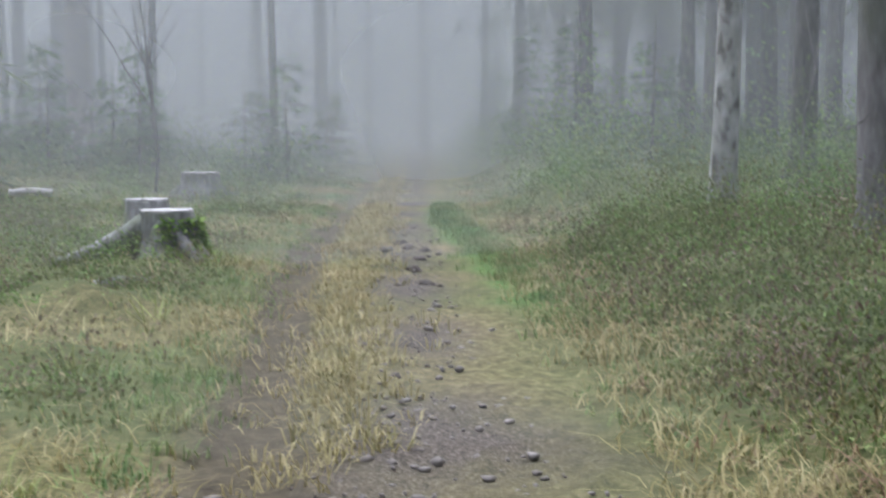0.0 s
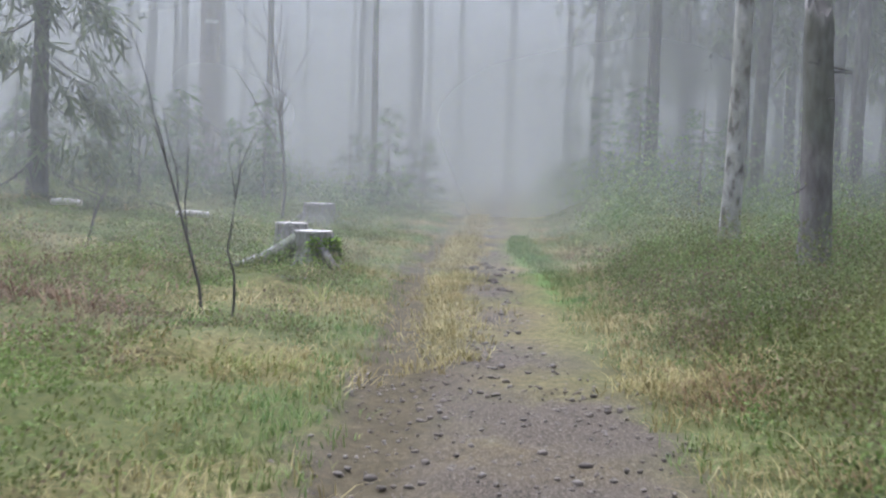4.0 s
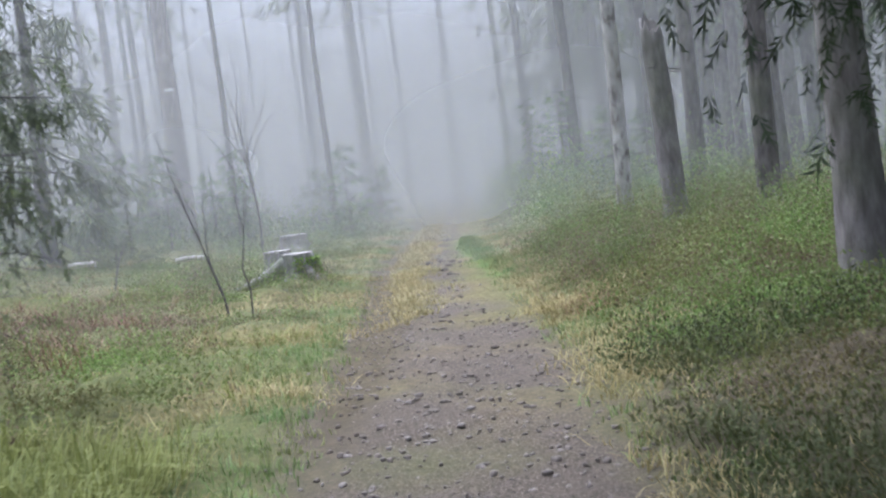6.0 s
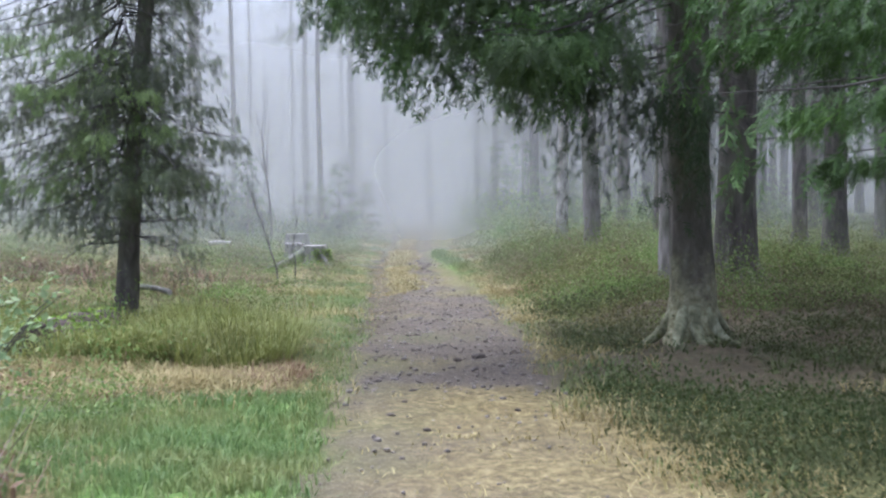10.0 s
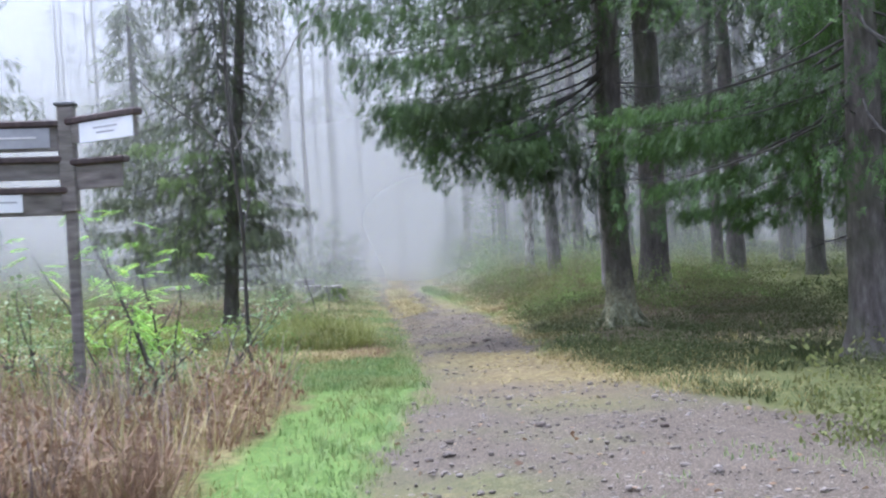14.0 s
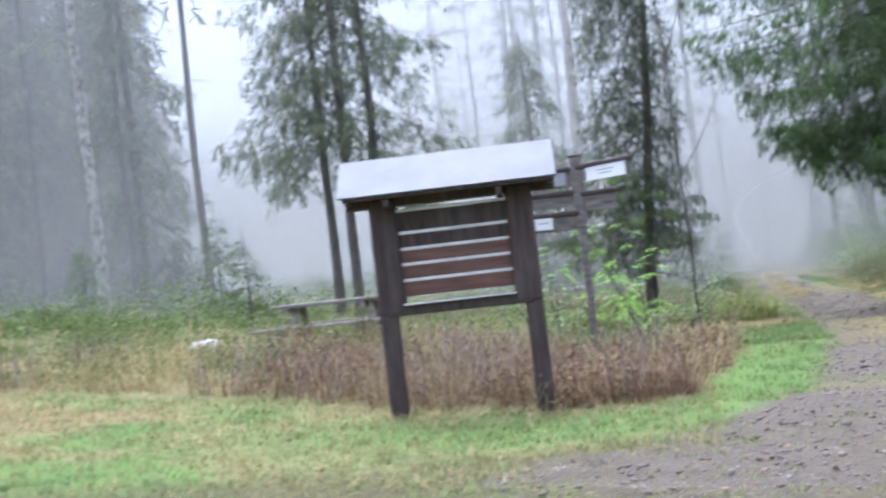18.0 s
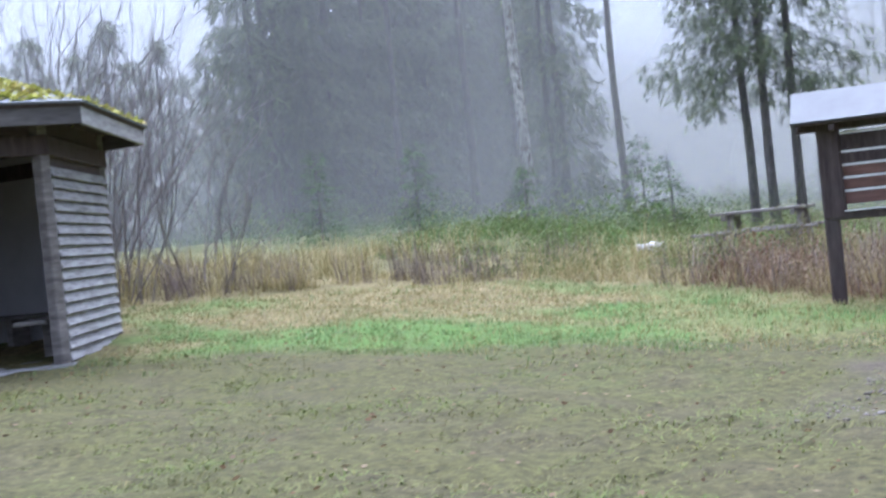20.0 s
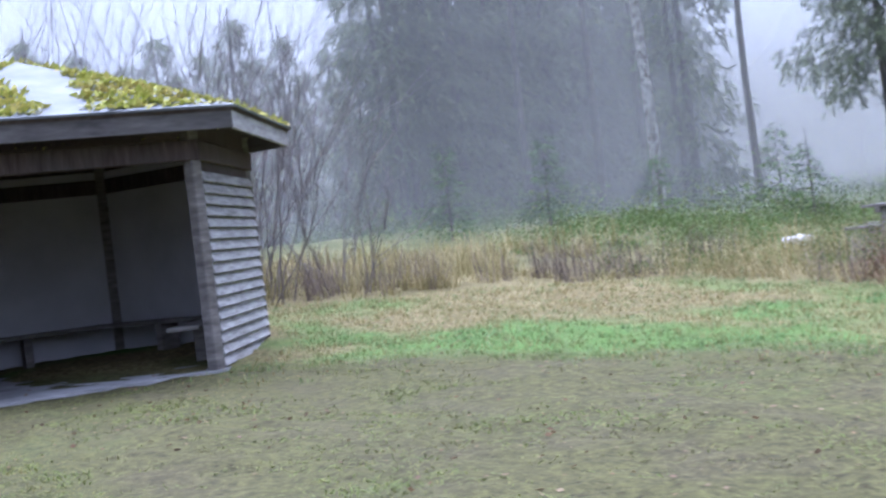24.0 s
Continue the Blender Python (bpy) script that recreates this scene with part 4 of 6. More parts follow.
# the wood that closes the view: trunks further off
rng = np.random.default_rng(5)
placed = [(s[0], s[1]) for s in SLIM]
count = 0
while count < 44:
    x, y = rng.uniform(-24, 27), rng.uniform(20, 66)
    if abs(x + 0.3) < 2.6 or (x < -1 and (y < 38 or x < -0.36 * y)) or min((x - a) ** 2 + (y - b) ** 2 for a, b in placed) < 5:
        continue
    placed.append((x, y))
    tall_tree(x, y, rng.uniform(0.12, 0.2), "tall grey spruce trunk fading into the mist", M_BARK, 20 + count)
    count += 1
for x, y in ((-2.4, 56), (2.2, 50), (3.0, 57), (-5.6, 45), (-6.8, 58), (5.0, 24.2), (7.6, 22.5), (9.9, 28), (6.2, 36), (4.4, 40), (11.5, 35), (13, 31), (8.8, 41), (5.2, 47), (12.5, 45), (15, 38), (11.8, 14.5), (10.6, 11.2), (15.5, 22), (17, 30), (9.5, 8.0), (11, 2.5), (8.2, -0.5), (13, 10), (10.5, 22), (14, 27), (6, 20.5), (9.3, 19), (12, -4), (9, -10), (8, -16), (11, -22), (7, -33), (0, -38), (-8, -37)):
    placed.append((x, y))
    tall_tree(x, y, rng.uniform(0.13, 0.19), "tall grey spruce at the edge of the clearing", M_BARK, 90 + count)
    count += 1

# spruces with lower crowns among the tall trunks
mid_crown = crown_meshes(19, 4.6, 2.6, np.random.default_rng(55), whorl=0.8, per=5, density=7, hang=1.1, size=1.0, pairs=4, droop=0.4, shape=0.6, drape=0.5)
for i, (x, y) in enumerate(((5.2, 27.5), (7.4, 31), (3.6, 36), (10.2, 27), (12.5, 33), (5.8, 40), (8.8, 36), (14.5, 28), (6.6, 24.5), (9.0, 23.5), (11.4, 24.8), (4.4, 31.5), (13.2, 37), (7.2, 43), (10.8, 41), (16.5, 33), (4.6, 45), (13.8, 21))):
    root = thing("spruce_tree", (x, y, float(height(x, y))), "grey-green spruce in the mist beside the track", "tree")
    part("trunk", trunk_mesh(19, 0.16, M_BARK, 1.4, 10, rng=rng), root)
    c = part("crown", mid_crown[0], root, "", "stuff")
    c.matrix_basis = pose(0, 0, 0, 0, 0, 47 * i)
    part("branchwork", mid_crown[1], c, "thin grey-brown limbs", "stuff")

# pines and spruces beyond the picnic place
tall_tree(-20.95, 12.7, 0.22, "tall slender pine trunk standing before dark spruces", M_BARK_PALE, 7, (-0.3, 0))
tall_tree(-18.0, 14.0, 0.14, "slim pine trunk beside the gap in the wood", M_BARK, 8)
for i, (x, y, t, b) in enumerate(((-11.25, 6.2, 15, 4.4), (-10.6, 5.8, 17, 4.0), (-10.1, 6.6, 16, 4.6))):
    tree((x, y), 0.125, t, "open-crowned spruce beyond the picnic table", crown=dict(base=b, reach=2.7, whorl=0.6, per=5, density=24, hang=1.3, size=0.5, droop=0.5, shape=0.4, drop=0.2, drape=0.6), dead=dict(low=2, high=5, count=10), seed=60 + i)
for i in range(11):
    az, far = radians(25 + 1.2 * i + 0.4 * (i % 3)), 47 + 4.2 * ((i * 7) % 5)
    tall_tree(-1.7 - far * math.sin(az), -26.5 + far * math.cos(az), 0.13 + 0.02 * (i % 4), "dark spruce trunk at the edge of the wood", M_BARK, 300 + i)
deep = [crown_meshes(16 + 2 * i, 1.2 + i, 2.9, np.random.default_rng(70 + i), whorl=0.9, per=6, density=6, hang=1.1, size=1.35, pairs=4, droop=0.5, shape=0.65, drape=0.6) for i in range(3)]
deep.append(crown_meshes(9, 0.8, 2.4, np.random.default_rng(77), whorl=0.7, per=6, density=8, hang=1.1, size=1.0, pairs=4, droop=0.5, shape=0.7, drape=0.5))
rng = np.random.default_rng(9)
DARK = []
for k in range(36):
    az, far = radians(25.2 + 15.0 * ((k * 0.618) % 1) ** 1.5), 46 + 28 * ((k * 0.377) % 1)
    DARK.append((-1.6 - far * math.sin(az), -25.4 + far * math.cos(az)))
for k in range(34):
    az, far = radians(36.5 + 1.1 * k), 47 + 16 * ((k * 0.377) % 1)
    DARK.append((-1.6 - far * math.sin(az), -25.4 + far * math.cos(az)))
DARK.append((-8.2, 19.5))
for i, (x, y) in enumerate(DARK):
    low = i >= 36
    root = thing("spruce_tree", (x, y, float(height(x, y))), "dark dense spruce at the edge of the wood", "tree")
    part("trunk", trunk_mesh(9 if low else 16 + 2 * (i % 3), rng.uniform(0.14, 0.2), M_BARK, 1.4, 10, rng=rng), root)
    needles, limbs = deep[3 if low else i % 3]
    c = part("crown", needles, root, "", "stuff")
    c.matrix_basis = pose(0, 0, 0, 0, 0, rng.uniform(0, 360))
    part("branchwork", limbs, c, "thin grey-brown limbs", "stuff")

# young spruces in the mist
young = [crown_meshes(2.2 + 0.6 * i, 0.15, 0.9 + 0.15 * i, np.random.default_rng(80 + i), whorl=0.22, per=6, density=16, hang=0.2, size=0.3, pairs=4, droop=0.1, material=M_NEEDLE_MID) for i in range(2)]
for i, (x, y) in enumerate(((-6.3, 30), (-5.6, 26.4), (-3.5, 29.5), (-7.4, 26.5), (-4.5, 33), (-10.3, 30), (-11.5, 27), (-13, 33), (-2.7, 38), (1.8, 37), (-15, 28), (-9, 26), (4.2, 33), (5.6, 30), (-5.6, 27.6), (-2.9, 27.8), (-6.6, 28.4), (-8.2, 28.8), (-9.6, 27.8), (-7.9, 24.6), (-10.8, 25.2), (-12.4, 29.8), (-2.4, 32.5), (2.6, 24.5), (3.4, 21.0), (2.1, 29), (4.8, 26), (-18.6, 1.5), (-16, 2.5), (-21, 0.5), (-12.5, 3.5), (-14, 5.5))):
    root = thing("young_spruce", (x, y, float(height(x, y))), "young spruce growing among the undergrowth", "tree", "young spruces")
    part("trunk", trunk_mesh(2.3, 0.035, M_BARK, 1.2, 7, rng=rng), root)
    needles, limbs = young[i % 2]
    c = part("crown", needles, root, "", "stuff")
    c.matrix_basis = pose(0, 0, 0, 0, 0, rng.uniform(0, 360))
    part("branchwork", limbs, c, "thin grey-brown limbs", "stuff")


# ---- bare saplings and shrubs ----
def branching(rng, p, d, ln, r, depth, out, spread=0.5, lift=0.15, forks=3):
    k = 5
    pts = [p]
    for i in range(k):
        d = d + 0.12 * rng.standard_normal(3) + np.array([0, 0, lift * 0.2])
        d = d / np.linalg.norm(d)
        pts.append(pts[-1] + d * ln / k)
    pts = np.array(pts)
    out.append(tube(pts, np.linspace(r, r * 0.45, k + 1), 4 if depth else 3))
    if depth:
        for i in range(forks):
            q = pts[rng.integers(2, k + 1)]
            e = d + spread * rng.standard_normal(3)
            e[2] = abs(e[2]) * 0.7 + 0.3
            branching(rng, q, e / np.linalg.norm(e), ln * rng.uniform(0.45, 0.7), r * 0.5, depth - 1, out, spread, lift, forks)


def bare_sapling(x, y, tall, r, label, seed, spread=0.35, forks=4, depth=1, lean=(0, 0), material=None):
    rng = np.random.default_rng(seed)
    out = []
    branching(rng, np.array([0, 0, -0.1]), np.array([lean[0], lean[1], 1.0]), tall, r, depth, out, spread, 0.3, forks)
    root = thing("sapling", (x, y, float(height(x, y))), label, "sapling")
    for i, (v, f) in enumerate(out):
        part("twig" if i else "stem", mesh_of("twig" if i else "stem", v, f, material or M_DEAD, True), root)
    return root


bare_sapling(-4.3, 21.6, 3.4, 0.03, "thin bare sapling behind the tree stumps", 1, 0.35, 12, 1)
bare_sapling(-2.45, 7.6, 1.7, 0.015, "thin bare sapling in the grass", 2, 0.2, 3, 1, (-0.12, 0))
bare_sapling(-2.2, 7.5, 1.1, 0.012, "thin bare sapling in the grass", 3, 0.2, 2, 1, (-0.1, 0))
bare_sapling(-2.2, -6.6, 3.9, 0.022, "tall thin pole-like sapling at the edge of the grass", 4, 0.5, 7, 1, (0.02, 0))
bare_sapling(3.3, 13.2, 1.7, 0.012, "pale thin sapling beside a trunk", 5, 0.25, 3, 1, (0.15, 0), M_SHRUB_TWIG)
bare_sapling(-5.2, 13.0, 1.0, 0.02, "broken bare stem in the grass", 6, 0.3, 2, 1)


def bare_shrub(x, y, tall, stems, seed, material=None):
    rng = np.random.default_rng(seed)
    root = thing("bare_shrub", (x, y, float(height(x, y))), "leafless purple-grey shrub beside the shelter", "shrub")
    for i in range(stems):
        out = []
        a = rng.uniform(0, 6.28)
        branching(rng, np.array([0.35 * np.cos(a), 0.35 * np.sin(a), -0.1]), np.array([0.35 * np.cos(a), 0.35 * np.sin(a), 1.0]), tall * rng.uniform(0.55, 1), 0.014, 2, out, 0.4, 0.3, 4)
        v, f = merge(out)
        part("stem", mesh_of("stem", v, f, material or M_SHRUB_TWIG, True), root)
    return root


for i, (x, y, t) in enumerate(((-15.0, -13.2, 2.6), (-16.2, -13.2, 3.6), (-14.4, -11.8, 2.0), (-15.9, -14.6, 4.2), (-16.8, -15.6, 4.6), (-17.8, -17.5, 4.8), (-15.0, -12.8, 3.4), (-18.5, -14, 4.6), (-17.4, -20.4, 4.8), (-16.3, -12.0, 3.2), (-19.5, -18, 5.0), (-19.8, -21.5, 5.0), (-17.5, -11, 3.0), (-18.8, -9.5, 3.4))):
    bare_shrub(x, y, t, 10, 200 + i)


# ---- undergrowth ----
def blades(p, tall, width, rng, lean=0.35):
    """Curved grass blades at the points p."""
    n = len(p)
    a = rng.uniform(0, 2 * np.pi, n)
    d = np.stack([np.cos(a), np.sin(a), np.zeros(n)], -1)
    s = np.stack([-np.sin(a), np.cos(a), np.zeros(n)], -1)
    h = (tall * rng.uniform(0.5, 1.25, n))[:, None]
    b = (lean * rng.uniform(0.1, 1.6, n))[:, None] * h
    w = (width * rng.uniform(0.7, 1.3, n))[:, None]
    up = np.array([0, 0, 1.0])
    q = np.stack([p - s * w, p + s * w, p + d * b * 0.35 + up * h * 0.6 - s * w * 0.7, p + d * b * 0.35 + up * h * 0.6 + s * w * 0.7, p + d * b + up * h * (1 - 0.25 * np.minimum(1, b / h))], 1)
    i = np.arange(n)[:, None] * 5
    f = np.concatenate([i + np.array([[0, 1, 3]]), i + np.array([[0, 3, 2]]), i + np.array([[2, 3, 4]])])
    return q.reshape(-1, 3), f


def tussocks(x, y, per, spread, tall, width, rng, lean=0.9):
    """Grass clumps: the blades of each lean away from its middle."""
    n = len(x) * per
    a, r = rng.uniform(0, 2 * np.pi, n), spread * np.sqrt(rng.uniform(0, 1, n))
    size = np.repeat(rng.uniform(0.55, 1.3, len(x)), per)
    px, py = np.repeat(x, per) + r * size * np.cos(a), np.repeat(y, per) + r * size * np.sin(a)
    p = np.stack([px, py, height(px, py) - 0.01], -1)
    a = a + 0.5 * rng.standard_normal(n)
    d = np.stack([np.cos(a), np.sin(a), np.zeros(n)], -1)
    s = np.stack([-np.sin(a), np.cos(a), np.zeros(n)], -1)
    h = (tall * size * rng.uniform(0.45, 1.2, n))[:, None]
    b = (lean * rng.uniform(0.1, 1.5, n))[:, None] * h
    w = (width * rng.uniform(0.7, 1.3, n))[:, None]
    up = np.array([0, 0, 1.0])
    q = np.stack([p - s * w, p + s * w, p + d * b * 0.4 + up * h * 0.62 - s * w * 0.7, p + d * b * 0.4 + up * h * 0.62 + s * w * 0.7, p + d * b + up * h * (1 - 0.45 * np.minimum(1, b / h))], 1)
    i = np.arange(n)[:, None] * 5
    f = np.concatenate([i + np.array([[0, 1, 3]]), i + np.array([[0, 3, 2]]), i + np.array([[2, 3, 4]])])
    return q.reshape(-1, 3), f


def leaves(p, size, rng, flat=0.6, wide=0.3):
    """Small pointed leaves at the points p, each a folded diamond."""
    n = len(p)
    d = rng.standard_normal((n, 3))
    d[:, 2] *= flat
    d /= np.linalg.norm(d, axis=1, keepdims=True)
    s = np.cross(d, rng.standard_normal((n, 3)) * 0.5 + np.array([0, 0, 1.0]))
    s /= np.linalg.norm(s, axis=1, keepdims=True) + 1e-9
    L = (size * rng.uniform(0.6, 1.3, n))[:, None]
    q = np.stack([p, p + d * L * 0.5 + s * L * wide, p + d * L, p + d * L * 0.5 - s * L * wide], 1)
    i = np.arange(n)[:, None] * 4
    return q.reshape(-1, 3), np.concatenate([i + np.array([[0, 1, 2]]), i + np.array([[0, 2, 3]])])


def scatter(n, x0, x1, y0, y1, rng, keep):
    x, y = rng.uniform(x0, x1, n), rng.uniform(y0, y1, n)
    k = rng.uniform(0, 1, n) < keep(x, y)
    return x[k], y[k]


def ground_points(x, y):
    return np.stack([x, y, height(x, y) - 0.01], -1)


def tufted(x, y, per, spread, rng):
    x, y = np.repeat(x, per), np.repeat(y, per)
    return x + spread * rng.standard_normal(len(x)), y + spread * rng.standard_normal(len(y))


def stuff(name, v, f, material, label, category):
    return tagged(new(name, mesh_of(name, v, f, material)), label, category, kind="stuff")


def bushes(x, y, tall, wide, per, leaf, rng):
    """Low rounded shrubs: leaves spread through a dome over each point, thick at its skin."""
    n = len(x)
    th = tall * rng.uniform(0.6, 1.2, n) * (0.35 + 1.15 * smooth01(wave(x, y, 1.5, 57) + 0.6 * wave(x, y, 3.1, 58), -0.5, 0.6))
    u = rng.standard_normal((n, per, 3))
    u /= np.linalg.norm(u, axis=2, keepdims=True)
    u[..., 2] = np.abs(u[..., 2])
    r = rng.uniform(0.45, 1.05, (n, per, 1))
    p = u * r * np.stack([np.full(n, wide), np.full(n, wide), th], -1)[:, None] * rng.uniform(0.8, 1.2, (n, 1, 1))
    q = p + np.stack([x, y, height(x, y)], -1)[:, None]
    return leaves(q.reshape(-1, 3), leaf * 1.15, rng, 1.5, 0.2)


G = np.random.default_rng(21)
BUSH = (2.25, -11.0)
veg = lambda x, y: y > verge_line(x)
off_road = lambda x, y: 1 - on_road(x, y, 0.15)

# bilberry scrub on the right bank
x, y = scatter(3600, 0.8, 13, 4, 36, G, lambda x, y: (x > road_right(y) + 0.55 - 0.35 * smooth01(y, 12, 20)) * (1 - smooth01(x, 5, 13) * 0.7) * (1 - 0.75 * smooth01(y, 16, 34)) * (y > 0.2 + 0.6 * (x - 1.2) * (x < 4.5)) * (0.75 + 0.5 * wave(x, y, 0.9, 4)))
x2, y2 = scatter(3900, 0.9, 5.2, -1.2, 13, G, lambda x, y: (x > road_right(y) + 0.5) * (y > -1.0 + 0.3 * (x - 1.2)) * (((x - 2.16) ** 2 + (y + 1.72) ** 2) > 0.6) * (((x - 3.4) ** 2 + (y - 2) ** 2) > 0.35) * (0.8 + 0.4 * wave(x, y, 1.1, 4)))
x, y = np.concatenate([x, x2]), np.concatenate([y, y2])
edge = smooth01(x - road_right(y), 0.4, 1.5)
green = smooth01(wave(x, y, 0.7, 71) + 0.3 * G.standard_normal(len(x)), 0.0, 0.3) > 0.5
v, f = bushes(x[green], y[green], 0.2 + 0.26 * edge[green], 0.3, 68, 0.03, G)
stuff("bank_herbs", v, f, M_HERB, "fresh green herbs among the bilberry", "undergrowth")
x, y, edge = x[~green], y[~green], edge[~green]
v, f = bushes(x, y, 0.2 + 0.24 * edge, 0.3, 70, 0.028, G)
stuff("bilberry_scrub", v, f, M_BILBERRY, "low olive-green bilberry scrub on the bank", "undergrowth")
x, y = scatter(140, 0.8, 10, -1, 36, G, lambda x, y: (x > road_right(y) + 0.4) * (y > 0.6 * (x - 1.2)) * 0.8)
v, f = tussocks(x, y, 22, 0.1, 0.3, 0.005, G, 1.2)
stuff("bank_sedge", v, f, M_SEDGE, "olive sedge blades among the scrub", "grass")
x, y = scatter(1500, 0.9, 4.5, -2.2, 12, G, lambda x, y: (x > road_right(y) + 0.55) * smooth01(wave(x, y, 1.05, 85), 0.0, 0.4) * (((x - 2.16) ** 2 + (y + 1.72) ** 2) > 0.5))
v, f = bushes(x, y, 0.44, 0.26, 80, 0.026, G)
stuff("bank_heather", v, f, M_HEATHER, "faded brown heather patches on the bank", "undergrowth")
# rust and straw along the foot of the bank
x, y = scatter(1500, 0.6, 3.2, 2.5, 16, G, lambda x, y: np.exp(-((x - road_right(y) - 0.65) / 0.35) ** 2) * (0.5 + 0.7 * wave(x, y, 1.3, 73)))
v, f = tussocks(x, y, 12, 0.12, 0.13, 0.004, G, 2.6)
stuff("bank_bracken", v, f, M_FERN, "rust-brown dead bracken at the foot of the bank", "undergrowth")
x, y = scatter(1500, 0.6, 3.2, 1.0, 16, G, lambda x, y: np.exp(-((x - road_right(y) - 0.5) / 0.4) ** 2) * (0.5 + 0.7 * wave(x, y, 1.1, 75)))
v, f = tussocks(x, y, 12, 0.12, 0.13, 0.004, G, 2.4)
stuff("bank_straw", v, f, M_STRAW, "bleached grass at the foot of the bank", "grass")
# larger bushes on the bank further off
x, y = scatter(230, 1.3, 9, 15, 40, G, lambda x, y: 0.9 + 0 * x)
v, f = bushes(x, y, 1.15, 0.65, 380, 0.05, G)
stuff("bank_bushes", v, f, M_HERB, "soft green bushes along the bank in the mist", "undergrowth")

# left of the track: soft scrub, a sedge bank, straw and heather
clearing = lambda x, y: (x < road_left(y) - 0.45) * (1 - 0.6 * smooth01(-x, 5, 14))
x, y = scatter(6600, -14, -1.15, -0.6, 34, G, lambda x, y: clearing(x, y) * smooth01(wave(x, y, 0.8, 6) + 0.4 * wave(x, y, 2.1, 8), -0.45, 0.25) * (((x + 3.2) / 0.4) ** 2 + ((y + 1.1) / 0.9) ** 2 > 1) * (1 - 0.5 * smooth01(y, 16, 34)))
tone = wave(x, y, 0.75, 44) + 0.35 * G.standard_normal(len(x))
v, f = bushes(x[tone > 0.1], y[tone > 0.1], 0.38, 0.26, 84, 0.03, G)
stuff("herb_layer", v, f, M_HERB, "pale green herbs and bilberry in the clearing", "undergrowth")
v, f = bushes(x[tone <= 0.1], y[tone <= 0.1], 0.34, 0.26, 84, 0.028, G)
stuff("heath_scrub", v, f, M_BILBERRY, "olive bilberry and heather scrub in the clearing", "undergrowth")
x, y = scatter(1700, -8, -1.4, -0.4, 16, G, lambda x, y: clearing(x, y) * smooth01(wave(x, y, 1.0, 48), -0.1, 0.35))
v, f = bushes(x, y, 0.34, 0.24, 70, 0.026, G)
stuff("brown_heather", v, f, M_HEATHER, "faded brown-pink heather patches in the clearing", "undergrowth")
x, y = scatter(1500, -14, -0.9, 0, 34, G, lambda x, y: clearing(x, y) * smooth01(wave(x, y, 1.1, 9), 0.0, 0.5))
v, f = tussocks(x, y, 22, 0.11, 0.2, 0.005, G, 1.7)
stuff("sedge", v, f, M_SEDGE, "olive tufted sedge in the clearing", "grass")
x, y = scatter(2600, -4.8, -1.3, -2.9, 0.4, G, lambda x, y: (x < road_left(y) - 0.6) * smooth01(y, -2.9, -2.4) * (1 - smooth01(y, -0.9, 0.3)) * (0.85 + 0.3 * wave(x, y, 1.7, 46)) * (((x + 3.25) / 0.48) ** 2 + ((y + 1.6) / 1.1) ** 2 > 1))
v, f = tussocks(x, y, 26, 0.13, 0.32, 0.005, G, 1.0)
stuff("sedge_bank", v, f, M_SEDGE, "dense olive sedge along the bank by the spruce", "grass")
x, y = scatter(2300, -12, -0.8, -4.6, 30, G, lambda x, y: (x < road_left(y) - 0.15) * (0.25 + 0.9 * wave(x, y, 0.9, 12)) * (y > -4.4) * (1 - 0.6 * (y > -2.3) * (y < 0.4)))
v, f = tussocks(x, y, 20, 0.12, 0.15, 0.004, G, 2.2)
stuff("dry_grass", v, f, M_STRAW, "bleached dry grass tufts beside the track", "grass")
x, y = scatter(2600, -6.5, -0.9, -4.7, -2.0, G, lambda x, y: (x < road_left(y) - 0.35) * np.exp(-((y + 3.3 + 0.2 * wave(x, y, 1.0, 49)) / 0.75) ** 2))
rust = wave(x, y, 1.2, 47) + 0.4 * G.standard_normal(len(x)) > 0.1
v, f = tussocks(x[~rust], y[~rust], 14, 0.12, 0.13, 0.004, G, 2.4)
stuff("straw_band", v, f, M_STRAW, "matted straw before the sedge bank", "grass")
v, f = tussocks(x[rust], y[rust], 14, 0.12, 0.14, 0.005, G, 2.2)
stuff("rust_band", v, f, M_FERN, "rust-brown dead bracken before the sedge bank", "undergrowth")
x, y = scatter(420, -22, 12, 24, 48, G, lambda x, y: (np.abs(x + 0.3) > 2.0) * (1 - 0.4 * smooth01(y, 34, 48)))
v, f = bushes(x, y, 0.9, 0.8, 200, 0.09, G)
stuff("far_undergrowth", v, f, M_BRAMBLE, "dark green undergrowth in the misty wood", "undergrowth")
# lawn of the junction
x, y = scatter(4200, -3.6, -0.6, -7.0, -4.2, G, lambda x, y: (x < road_left(y) - 0.05) * (0.7 + 0.4 * wave(x, y, 1.2, 40)))
v, f = blades(ground_points(*tufted(x, y, 6, 0.05, G)), 0.09, 0.005, G, 0.7)
stuff("junction_grass", v, f, M_GRASS, "short bright green grass beside the track", "grass")
# reddish dead bracken
x, y = scatter(460, -8, -3, 4, 10, G, lambda x, y: np.exp(-((x + 5.2) ** 2 / 3 + (y - 7.5) ** 2 / 3)))
v, f = blades(ground_points(*tufted(x, y, 18, 0.15, G)), 0.24, 0.008, G, 1.7)
stuff("dead_bracken", v, f, M_FERN, "reddish dead bracken patch in the clearing", "undergrowth")
